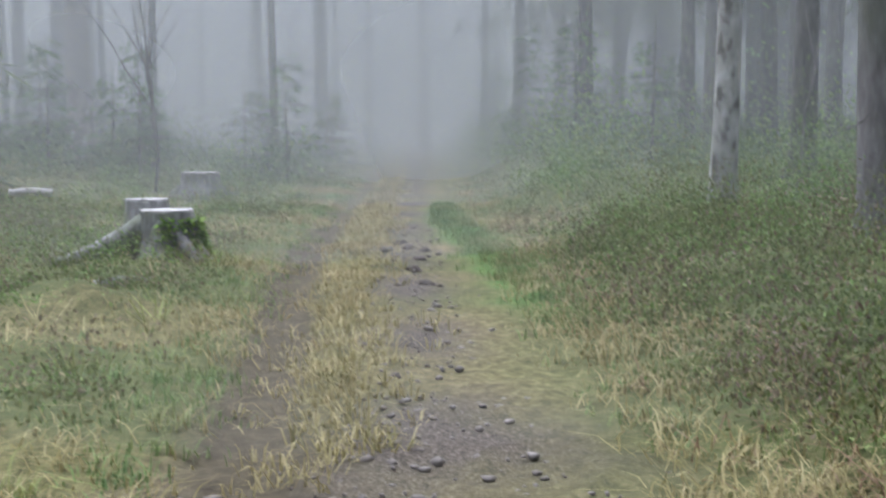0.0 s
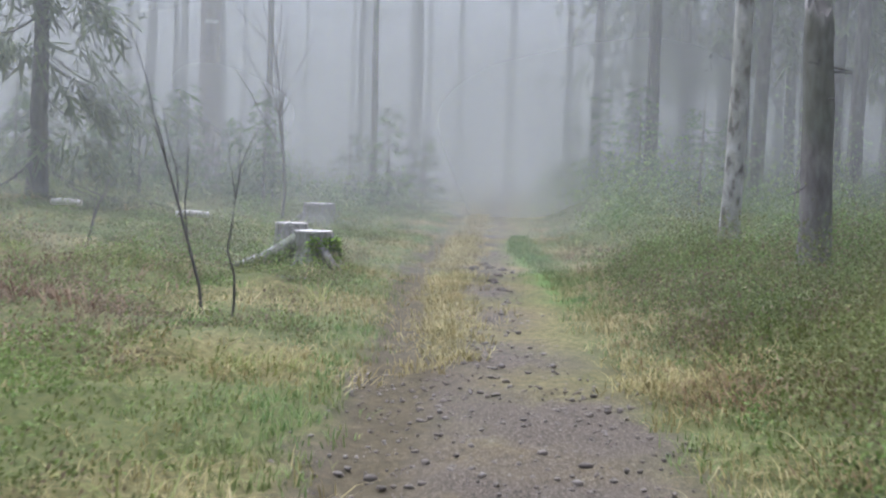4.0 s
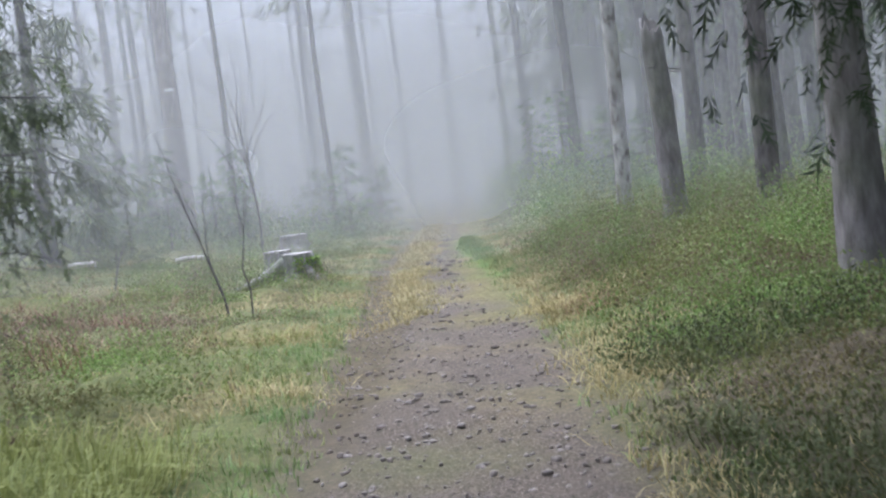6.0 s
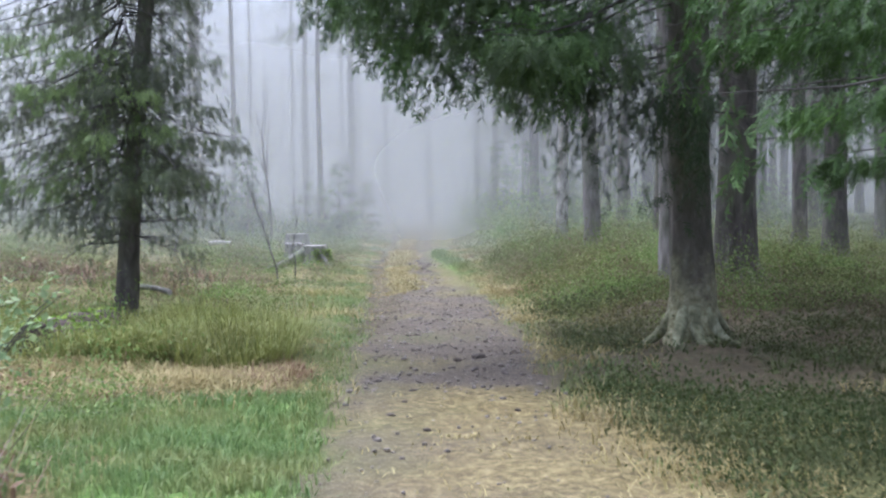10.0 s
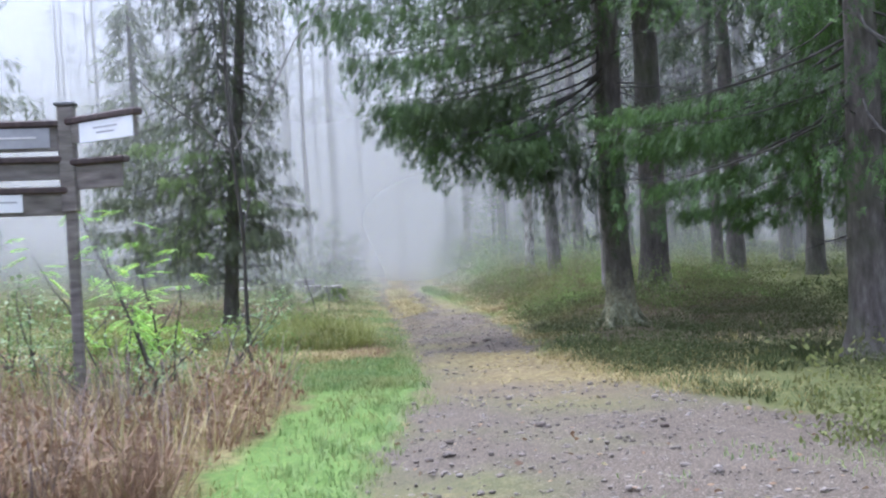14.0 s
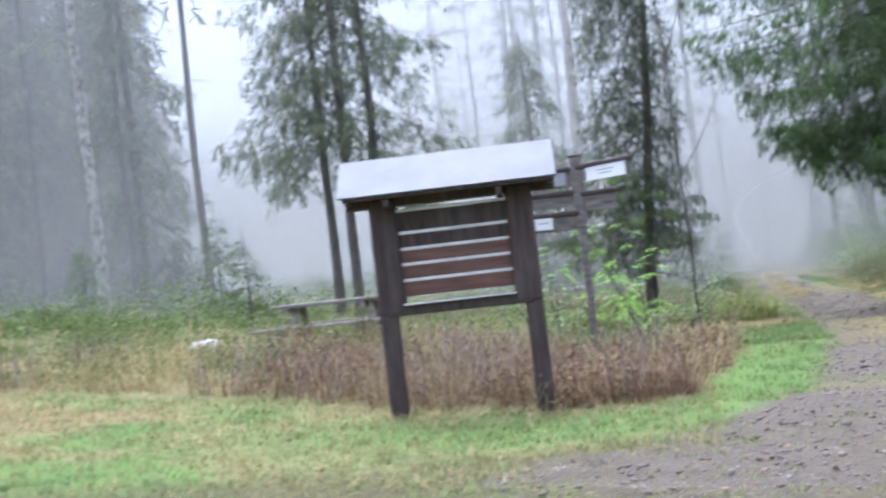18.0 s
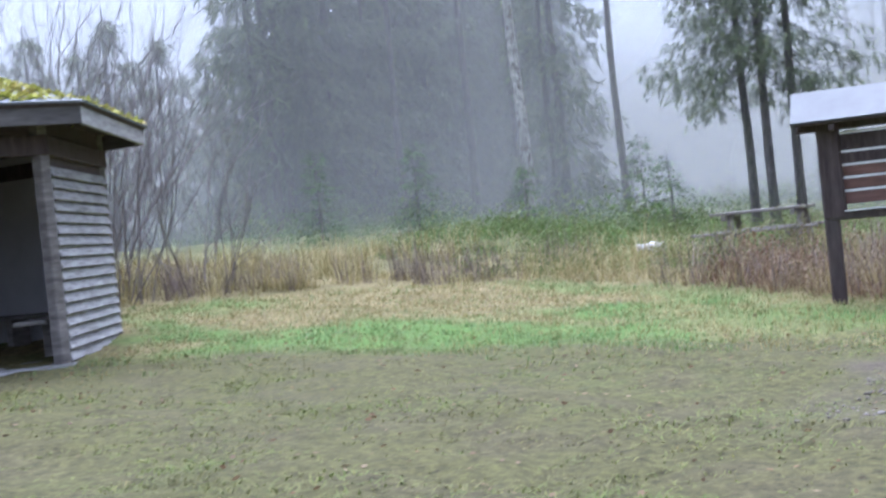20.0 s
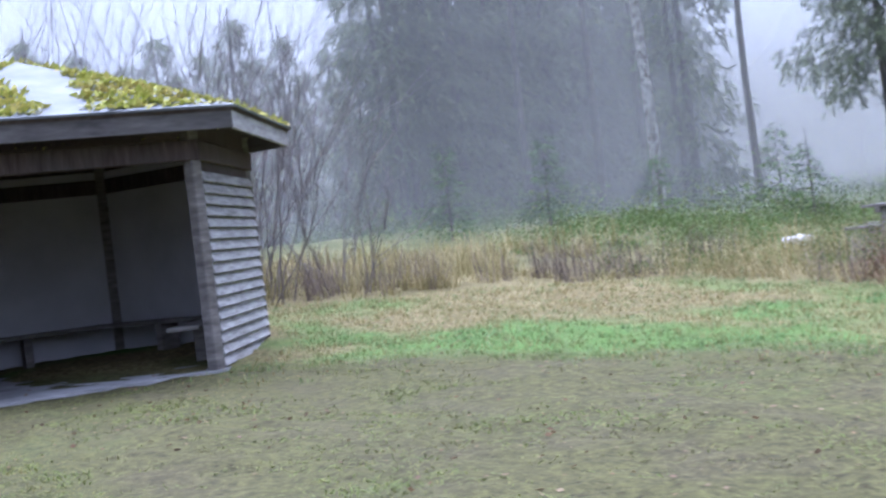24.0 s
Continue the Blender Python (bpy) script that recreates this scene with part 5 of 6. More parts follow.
# the verges of the track: short grass and straw
x, y = scatter(21000, -2.6, 2.6, -13, 30, G, lambda x, y: off_road(x, y) * np.maximum(smooth01(x, road_left(y) - 1.3, road_left(y) - 0.1) * (x < 0), (1 - smooth01(x, road_right(y) + 0.1, road_right(y) + 1.0)) * (x > 0) * (y > -9)) * (1 - 0.5 * smooth01(y, 10, 30)))
kind = wave(x, y, 0.9, 15) + 0.4 * G.standard_normal(len(x))
near = smooth01(-y, 3.9, 4.6) * (x < 0) + 0.7 * np.exp(-((x - road_left(y) + 0.15) / 0.16) ** 2) * (y > -4) * (y < 6)
sel = (kind + 1.2 * near) > 0.15
v, f = blades(ground_points(*tufted(x[sel], y[sel], 8, 0.05, G)), 0.075, 0.004, G, 1.0)
stuff("verge_grass", v, f, M_GRASS, "short fresh green grass on the verge", "grass")
v, f = blades(ground_points(*tufted(x[~sel], y[~sel], 8, 0.06, G)), 0.085, 0.004, G, 1.8)
stuff("verge_straw", v, f, M_STRAW, "pale flattened straw on the verge", "grass")
# grass in the middle of the track and the bright strip on its right
x, y = scatter(4200, -1.1, 0.1, 5.4, 34, G, lambda x, y: np.exp(-((x - (road_left(y) + road_right(y)) / 2 + 0.28) / 0.22) ** 2) * (1 - 0.4 * smooth01(y, 16, 34)))
v, f = tussocks(x, y, 10, 0.08, 0.10, 0.004, G, 1.3)
stuff("track_grass", v, f, M_STRAW, "yellowed grass along the middle of the track", "grass")
x, y = scatter(2600, 0.0, 1.3, 8.3, 20, G, lambda x, y: np.exp(-((x - ditch_line(y)) / 0.22) ** 2))
v, f = blades(ground_points(*tufted(x, y, 8, 0.04, G)), 0.09, 0.004, G, 0.5)
stuff("ditch_grass", v, f, M_GRASS, "bright green wet grass along the track", "grass")
x, y = scatter(1500, -0.6, 2.0, -9.5, -3.5, G, lambda x, y: np.exp(-((x - 0.75) ** 2 / 0.6 + (y + 6.4) ** 2 / 4.0)) * (0.6 + 0.6 * wave(x, y, 2.0, 103)))
v, f = blades(ground_points(*tufted(x, y, 6, 0.06, G)), 0.03, 0.004, G, 2.6)
stuff("track_straw", v, f, M_STRAW, "flattened straw lying on the track", "grass")
# growth under the spruces at the right, with their shade put into its colour
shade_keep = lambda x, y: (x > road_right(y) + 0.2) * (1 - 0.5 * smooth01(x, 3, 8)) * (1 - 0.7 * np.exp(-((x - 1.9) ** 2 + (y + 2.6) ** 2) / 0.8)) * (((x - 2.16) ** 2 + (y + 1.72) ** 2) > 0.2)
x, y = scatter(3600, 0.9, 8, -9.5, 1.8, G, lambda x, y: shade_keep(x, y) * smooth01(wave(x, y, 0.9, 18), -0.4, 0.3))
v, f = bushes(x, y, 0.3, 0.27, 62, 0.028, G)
stuff("shade_scrub", v, f, M_SEDGE_DARKENED, "olive bilberry with the shade of the spruces in its colour", "undergrowth")
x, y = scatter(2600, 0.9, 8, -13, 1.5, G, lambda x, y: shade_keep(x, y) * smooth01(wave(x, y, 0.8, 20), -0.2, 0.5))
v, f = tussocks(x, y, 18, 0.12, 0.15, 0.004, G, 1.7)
stuff("shade_grass", v, f, M_SEDGE_DARKENED, "olive grass with the shade of the spruces in its colour", "grass")
x, y = scatter(200, 0.8, 3.2, -9, -4, G, lambda x, y: (x > road_right(y)) * (wave(x, y, 1.5, 21) > 0.1))
v, f = tussocks(x, y, 12, 0.09, 0.14, 0.004, G, 1.4)
stuff("shade_straw", v, f, M_STRAW, "pale dry grass at the edge of the track", "grass")

# grass patches in the gravel and a dark bush at the edge of the yard
x, y = scatter(1500, -0.5, 4.5, -16.5, -10.5, G, lambda x, y: np.maximum(smooth01(wave(x, y, 1.1, 95), 0.3, 0.7) * (x > 0.9), np.exp(-((x - 0.45) ** 2 / 0.08 + (y + 12.3) ** 2 / 0.1))))
v, f = blades(ground_points(*tufted(x, y, 5, 0.06, G)), 0.06, 0.004, G, 1.0)
stuff("gravel_grass", v, f, M_GRASS, "small green grass patches in the gravel", "grass")
x, y = scatter(34, BUSH[0] - 0.55, BUSH[0] + 0.9, BUSH[1] - 0.6, BUSH[1] + 0.9, G, lambda x, y: 0.8 + 0 * x)
v, f = bushes(x, y, 0.5, 0.35, 110, 0.05, G)
stuff("dark_bush", v, f, M_BILBERRY, "dark green bush in the shade by the yard", "undergrowth")

# low growth of the open wood further right
x, y = scatter(900, 4.5, 24, -26, 24, G, lambda x, y: (0.5 + 0.5 * wave(x, y, 0.5, 99)) * (np.abs(y + 17.5) > 3.2))
v, f = bushes(x, y, 0.28, 0.45, 40, 0.06, G)
stuff("wood_floor_scrub", v, f, M_BILBERRY, "low green scrub on the floor of the wood", "undergrowth")
# this grass takes the shade-darkened sedge colour too
x, y = scatter(1600, 3.5, 20, -26, 16, G, lambda x, y: (0.5 + 0.6 * wave(x, y, 0.6, 101)) * (np.abs(y + 17.5) > 2.6))
v, f = tussocks(x, y, 12, 0.16, 0.22, 0.007, G, 1.2)
stuff("wood_floor_grass", v, f, M_SEDGE_DARKENED, "tufted grass on the floor of the wood", "grass")

# brown tall growth around the board and the signpost
x, y = scatter(3200, -7, -1.3, -12.8, -6.2, G, lambda x, y: (x < road_left(y) - 1.1) * (y < -7.3 + 0.9 * smooth01(-x, 3, 4.5)) * veg(x, y + 0.1) * (0.45 + 0.6 * wave(x, y, 1.2, 24)) * (1 - smooth01(y, -7.2, -6.2)))
v, f = tussocks(x, y, 8, 0.14, 0.42, 0.005, G, 1.0)
stuff("brown_growth", v, f, M_FERN, "tall brown dead stems and bracken round the signs", "undergrowth")
x, y = scatter(1500, -10, -1.3, -12.6, -6, G, lambda x, y: (x < road_left(y) - 1.1) * (y < -7.2 + 0.9 * smooth01(-x, 3, 4.5)) * veg(x, y) * (0.5 + 0.5 * wave(x, y, 1.1, 27)))
v, f = tussocks(x, y, 8, 0.12, 0.55, 0.004, G, 0.9)
stuff("tall_dry_grass", v, f, M_STRAW, "tall bleached grass among the brown stems", "grass")
x, y = scatter(900, -9, -1.8, -9, 0, G, lambda x, y: (x < road_left(y) - 0.8) * (0.5 + 0.5 * wave(x, y, 0.9, 30)) * veg(x, y))
v, f = bushes(x, y, 0.42, 0.3, 100, 0.032, G)
stuff("green_scrub", v, f, M_HERB, "soft green scrub behind the signs", "undergrowth")

x, y = scatter(900, -7, -1.5, -12.6, -6.2, G, lambda x, y: (x < road_left(y) - 1.15) * (y < -7.2 + 0.9 * smooth01(-x, 3, 4.5)) * veg(x, y) * (0.5 + 0.6 * wave(x, y, 1.0, 25)))
v, f = bushes(x, y, 0.38, 0.25, 46, 0.06, G)
stuff("brown_bracken", v, f, M_FERN, "rust-brown dead bracken clumps round the signs", "undergrowth")

x, y = scatter(400, -7.5, -1.8, -12.9, -7.2, G, lambda x, y: (x < road_left(y) - 1.15) * (y < -7.3 + 0.9 * smooth01(-x, 3, 4.5)) * veg(x, y) * (0.6 + 0.6 * wave(x, y, 1.4, 97)))
v, f = tussocks(x, y, 11, 0.15, 0.78, 0.0035, G, 1.0)
stuff("dry_stems", v, f, M_THICKET, "tall dry purple-brown stems round the notice board", "undergrowth")

# grass of the yard's edge and the straw beyond
x, y = scatter(26000, -16, -1.8, -22, -9, G, lambda x, y: smooth01(y - band_low(x) + 1.0 * wave(x, y, 0.6, 66) + 0.4 * wave(x, y, 1.9, 68), -1.3, 0.9) * (1 - smooth01(y - verge_line(x), -0.6, 0.6)) * (((x + 13.43) ** 2 + (y + 17.95) ** 2) > 6.9))
lawn = lawn_patch(x, y) + 0.55 * G.standard_normal(len(x)) > 0.45
v, f = blades(ground_points(*tufted(x[~lawn], y[~lawn], 4, 0.06, G)), 0.08, 0.004, G, 1.0)
stuff("yard_straw", v, f, M_STRAW, "short straw-yellow grass between the green patches", "grass")
x, y = x[lawn], y[lawn]
v, f = blades(ground_points(*tufted(x, y, 5, 0.05, G)), 0.07, 0.004, G, 1.1)
stuff("yard_grass", v, f, M_GRASS, "short green grass at the edge of the yard", "grass")
x, y = scatter(60000, -14, 1, -27, -12, G, lambda x, y: (y < band_low(x) + 0.4) * (0.6 + 0.4 * wave(x, y, 1.6, 33) + 0.25 * wave(x, y, 0.5, 34)) * (1 - 0.5 * smooth01(-y, 22, 26)) * (((x + 13.43) ** 2 + (y + 17.95) ** 2) > 6.9) * (1 - 0.7 * (x > -1.6) * (y > -19)))
v, f = blades(ground_points(*tufted(x, y, 3, 0.06, G)), 0.026 * (0.6 + 1.0 * smooth01(np.repeat(wave(x, y, 1.3, 35), 3), -0.2, 0.6)), 0.005, G, 3.2)
stuff("trodden_grass", v, f, M_TURF, "trodden muddy grass of the yard", "grass")
x, y = scatter(5600, -13, 3, -27, -9, G, lambda x, y: np.where(y < -12, 1, on_road(x, y)) * (0.5 + 0.6 * wave(x, y, 0.8, 91)))
v, f = leaves(np.stack([x, y, height(x, y) + 0.012], -1), 0.045, G, 0.12)
stuff("leaf_litter", v, f, M_FERN, "fallen brown leaves and bark scraps on the ground", "leaf litter")
x, y = scatter(3800, -24, -4, -16, 3, G, lambda x, y: smooth01(y - verge_line(x), 0, 0.8) * (1 - smooth01(y - verge_line(x), 3, 10)) * (x < -5) * (0.6 + 0.5 * wave(x, y, 0.8, 36)))
v, f = tussocks(x, y, 14, 0.16, 0.22, 0.006, G, 1.2)
stuff("meadow_straw", v, f, M_STRAW, "pale yellow meadow grass beyond the yard", "grass")
x, y = scatter(520, -19, -12.5, -15, -6, G, lambda x, y: smooth01(y - verge_line(x), 0.3, 1.2) * (x < -12.8) * (wave(x, y, 1.1, 81) > -0.1))
v, f = tussocks(x, y, 26, 0.16, 0.55, 0.006, G, 0.9)
stuff("reed_grass", v, f, M_STRAW, "tall bleached reed grass beside the shelter", "grass")
x, y = scatter(420, -17, -8.5, -7.5, 0, G, lambda x, y: np.exp(-((x + 13) ** 2 / 8 + (y + 3.2) ** 2 / 6)))
v, f = bushes(x, y, 0.42, 0.4, 80, 0.07, G)
stuff("bramble", v, f, M_BRAMBLE, "green bramble on the low mound", "undergrowth")
x, y = scatter(520, -11.5, -4.6, -10.4, -4, G, lambda x, y: veg(x, y) * (0.35 + 0.7 * wave(x, y, 1.0, 105)))
v, f = bushes(x, y, 0.62, 0.35, 120, 0.04, G)
stuff("dark_heather", v, f, M_BILBERRY, "dark heather clumps before the picnic table", "undergrowth")

# bare purple-brown stems between the shelter and the mound
x, y = scatter(1100, -18, -9, -15.5, -5, G, lambda x, y: smooth01(y - verge_line(x), 0.2, 1.0) * (1 - smooth01(y - verge_line(x), 2.0, 4.5)) * (wave(x, y, 0.9, 93) > -0.25) * (x < -9.8))
v, f = tussocks(x, y, 12, 0.14, 0.75, 0.004, G, 0.5)
stuff("bare_stems", v, f, M_THICKET, "bare purple-brown stems beyond the lawn", "undergrowth")
# low scrub between the mound and the edge of the wood
x, y = scatter(420, -36, -11, -3, 16, G, lambda x, y: (y > 0.4 * (-x - 14) - 3) * (0.65 + 0.4 * wave(x, y, 0.5, 107)))
v, f = bushes(x, y, 0.95, 0.8, 150, 0.085, G)
stuff("meadow_scrub", v, f, M_BRAMBLE, "dark green scrub before the edge of the wood", "undergrowth")
# tall bleached stems by the picnic table
for i, (px, py) in enumerate(((-7.9, -8.6), (-6.0, -8.7), (-8.7, -8.3), (-5.4, -8.9), (-9.6, -8.0), (-7.1, -9.0))):
    v, f = tussocks(np.array([px]), np.array([py]), 16, 0.16, 0.95, 0.007, G, 0.45)
    stuff("reed_clump", v, f, M_STRAW, "tall bleached reed clump by the picnic table", "grass")


# ---- stones on the track ----
def stones(n, rng):
    ico = bmesh.new()
    bmesh.ops.create_icosphere(ico, subdivisions=1, radius=1)
    tv = np.array([q.co[:] for q in ico.verts])
    tf = np.array([[q.index for q in g.verts] for g in ico.faces])
    ico.free()
    x = rng.uniform(-3.2, 2.2, n)
    y = rng.uniform(-20, 16, n)
    k = rng.uniform(0, 1, n) < on_road(x, y) * np.where(y > 5.5, np.exp(-((x - (road_left(y) + road_right(y)) / 2 - 0.1) / 0.28) ** 2), 1) * np.where((y > -7.5) & (y < -4), 0.2, 1)
    x, y = x[k], y[k]
    n = len(x)
    r = np.minimum(0.0105 * np.exp(0.45 * rng.standard_normal(n)), 0.024)
    sc = rng.uniform(0.6, 1.3, (n, 1, 3)) * r[:, None, None] * np.array([1, 1, 0.6])
    v = tv[None] * (1 + 0.25 * rng.standard_normal((n, len(tv), 1))) * sc
    v = v + np.stack([x, y, height(x, y) + 0.2 * r], -1)[:, None]
    f = tf[None] + (np.arange(n) * len(tv))[:, None, None]
    return v.reshape(-1, 3), f.reshape(-1, 3)


v, f = stones(24000, G)
stuff("gravel", v, f, M_STONE, "grey and tan gravel stones on the track", "gravel")


# ---- stumps, logs, clods ----
def stump(x, y, r, tall, label, seed, roots=(), moss=0):
    rng = np.random.default_rng(seed)
    g = float(height(x, y))
    root = thing("tree_stump", (x, y, g), label, "tree stump")
    sides = 20
    a = np.linspace(0, 2 * np.pi, sides, endpoint=False)
    z = np.array([-0.15, 0, 0.1, 0.22, 0.34, 0.44]) / 0.44 * tall
    lob = 0.5 + 0.5 * np.sin(4 * a + rng.uniform(0, 6)) + 0.4 * rng.uniform(0, 1, sides)
    R = r * (1 + 0.75 * np.exp(-np.maximum(z, 0)[:, None] / (0.25 * tall)) * lob[None]) + 0.012 * rng.standard_normal((len(z), sides))
    v = np.stack([R * np.cos(a), R * np.sin(a), np.repeat(z[:, None], sides, 1) + 0.012 * rng.standard_normal((len(z), sides))], -1)
    k = len(z)
    i = np.arange(k - 1)[:, None] * sides + np.arange(sides)[None]
    j = np.arange(k - 1)[:, None] * sides + (np.arange(sides)[None] + 1) % sides
    part("body", mesh_of("body", v, np.stack([i, j, j + sides, i + sides], -1).reshape(-1, 4), M_STUMP, True), root)
    top = [(0.985 * R[-1, q] * math.cos(a[q]), 0.985 * R[-1, q] * math.sin(a[q]), z[-1] + h) for h in (-0.02, 0.012) for q in range(sides)]
    faces = [tuple(range(sides, 2 * sides))] + [(q, (q + 1) % sides, sides + (q + 1) % sides, sides + q) for q in range(sides)]
    part("cut_face", mesh_of("cut_face", top, faces, M_CUT), root, "pale sawn top")
    for az, ln, rr in roots:
        u = np.linspace(0, 1, 8)
        az = radians(az)
        p = np.stack([np.cos(az + 0.25 * u) * (r * 0.6 + ln * u), np.sin(az + 0.25 * u) * (r * 0.6 + ln * u), tall * 0.75 * (1 - u) ** 1.7 + 0.02], -1)
        tv, tf = tube(p, rr * (1.1 - 0.75 * u), 9)
        part("root", mesh_of("root", tv, tf, M_STUMP, True), root, "long grey surface root")
    if moss:
        az = rng.uniform(-1.7, 0.5, moss)
        zz = rng.uniform(0, 0.85, moss) * tall
        out = r * (1.08 + 1.0 * np.exp(-zz / (0.25 * tall)) * rng.uniform(0.5, 1, moss))
        q = np.stack([np.cos(az) * out, np.sin(az) * out, zz], -1)
        mv, mf = leaves(q, 0.06, rng)
        part("moss", mesh_of("moss", mv, mf, M_MOSS_GREEN), root, "bright green moss")
    return root


stump(-2.3, 12.4, 0.235, 0.42, "old mossy stump with a long grey root", 1, ((192, 0.85, 0.10), (170, 0.45, 0.08), (-100, 0.3, 0.09), (-60, 0.4, 0.08)), 1100)
stump(-2.9, 14.4, 0.21, 0.40, "dark stump with a pale sawn top", 2, ((40, 0.4, 0.06),))
stump(-3.6, 21.6, 0.29, 0.34, "low stump with a pale sawn top", 3, ((200, 0.4, 0.06),))


def log(x, y, ln, r, turn, label, material, moss=0, seed=0, lift=0.0, name="log"):
    rng = np.random.default_rng(seed)
    root = thing(name, (x, y, float(height(x, y)) + r * 0.75 + lift), label, "log", turn=turn)
    u = np.linspace(-0.5, 0.5, 9)
    p = np.stack([u * ln, 0.02 * np.sin(5 * u + seed), 0.015 * np.cos(4 * u)], -1)
    v, f = tube(p, r * (1 + 0.06 * rng.standard_normal(9)), 14)
    part("bark", mesh_of("bark", v, f, material, True), root)
    for s in (-1, 1):
        a = np.linspace(0, 2 * np.pi, 14, endpoint=False)
        c = [(s * (ln / 2 + 0.004), r * 0.97 * math.cos(q), r * 0.97 * math.sin(q)) for q in a] + [(s * (ln / 2 - 0.02), r * math.cos(q), r * math.sin(q)) for q in a]
        faces = [tuple(range(14))] + [(q, (q + 1) % 14, 14 + (q + 1) % 14, 14 + q) for q in range(14)]
        part("cut_end", mesh_of("cut_end", c, faces, M_CLOD if moss else M_CUT), root, "dark rotten end" if moss else "sawn end")
    if moss:
        az, uu = rng.uniform(0.1, 3.0, moss), rng.uniform(-0.5, 0.5, moss) * ln
        q = np.stack([uu, r * 1.0 * np.cos(az), r * 1.0 * np.sin(az)], -1)
        mv, mf = leaves(q, 0.045, rng)
        part("moss", mesh_of("moss", mv, mf, M_MOSS_GREEN), root, "soft green moss")
    return root


log(-3.2, -1.35, 1.25, 0.21, 76, "rotten mossy log in the grass by the spruce", M_ROTTEN, 1200, 1)
log(-9.5, -5.8, 0.55, 0.09, -15, "pale barkless log lying before the picnic table", M_BARS, 0, 2, 0.1)
log(-4.95, 17.3, 0.5, 0.05, 12, "pale barkless branch lying in the clearing", M_CUT, 0, 3, 0.15)
log(-6.9, 17.2, 0.5, 0.05, -10, "pale barkless branch lying in the clearing", M_CUT, 0, 4, 0.15)
log(-2.35, 10.9, 0.42, 0.035, 25, "short grey branch lying in the grass", M_STUMP, 0, 5, 0.02)
log(-3.3, 2.3, 1.3, 0.03, 120, "thin broken branch leaning at the spruce", M_STUMP, 0, 6, 0.25, "branch")


def clod(x, y, size, seed, label="dark clod of earth on the track", name="clod", material=None):
    bm = bmesh.new()
    bmesh.ops.create_icosphere(bm, subdivisions=2, radius=size)
    for v in bm.verts:
        v.co *= 1 + 0.4 * noise.noise(v.co * (1.6 / size) + Vector((seed, seed * 2, 0)))
        v.co.z *= 0.5
    me = bpy.data.meshes.new(name)
    bm.to_mesh(me)
    bm.free()
    me.materials.append(material or M_CLOD)
    ob = new(name, me)
    ob.matrix_basis = pose(x, y, float(height(x, y)) + size * 0.12, 0, 0, seed * 50)
    return tagged(ob, label, "clod", "clods on the track")


rng = np.random.default_rng(31)
for i, (x, y, s) in enumerate(((0.31, -2.2, 0.07), (0.14, -2.3, 0.04), (-0.2, -3.9, 0.035), (-0.32, -5.0, 0.035), (-0.1, -5.4, 0.03), (-0.42, -3.2, 0.03), (0.75, -8.6, 0.04), (0.1, -9.9, 0.05), (-0.3, -9.3, 0.03), (-0.35, 0.4, 0.035), (0.45, -4.8, 0.025), (-0.55, -10.5, 0.035), (0.9, -10.2, 0.04))):
    clod(x, y, s * 0.8, i + 1)
for i in range(40):
    x, y = rng.uniform(-1.6, 1.6), rng.uniform(-19, 7)
    if on_road(np.array(x), np.array(y)) > 0.7:
        clod(x, y, rng.uniform(0.010, 0.02), 20 + i)
for i, (x, y) in enumerate(((-0.45, 13.0), (-0.25, 13.2), (-0.1, 12.9), (-0.35, 13.6), (-0.15, 12.3), (-0.2, 11.6), (-0.1, 10.6))):
    clod(x, y, rng.uniform(0.05, 0.09), 70 + i, "flat dark clod of mud in the track")


def board_turn(a, b):
    return math.degrees(math.atan2(b[1] - a[1], b[0] - a[0]))


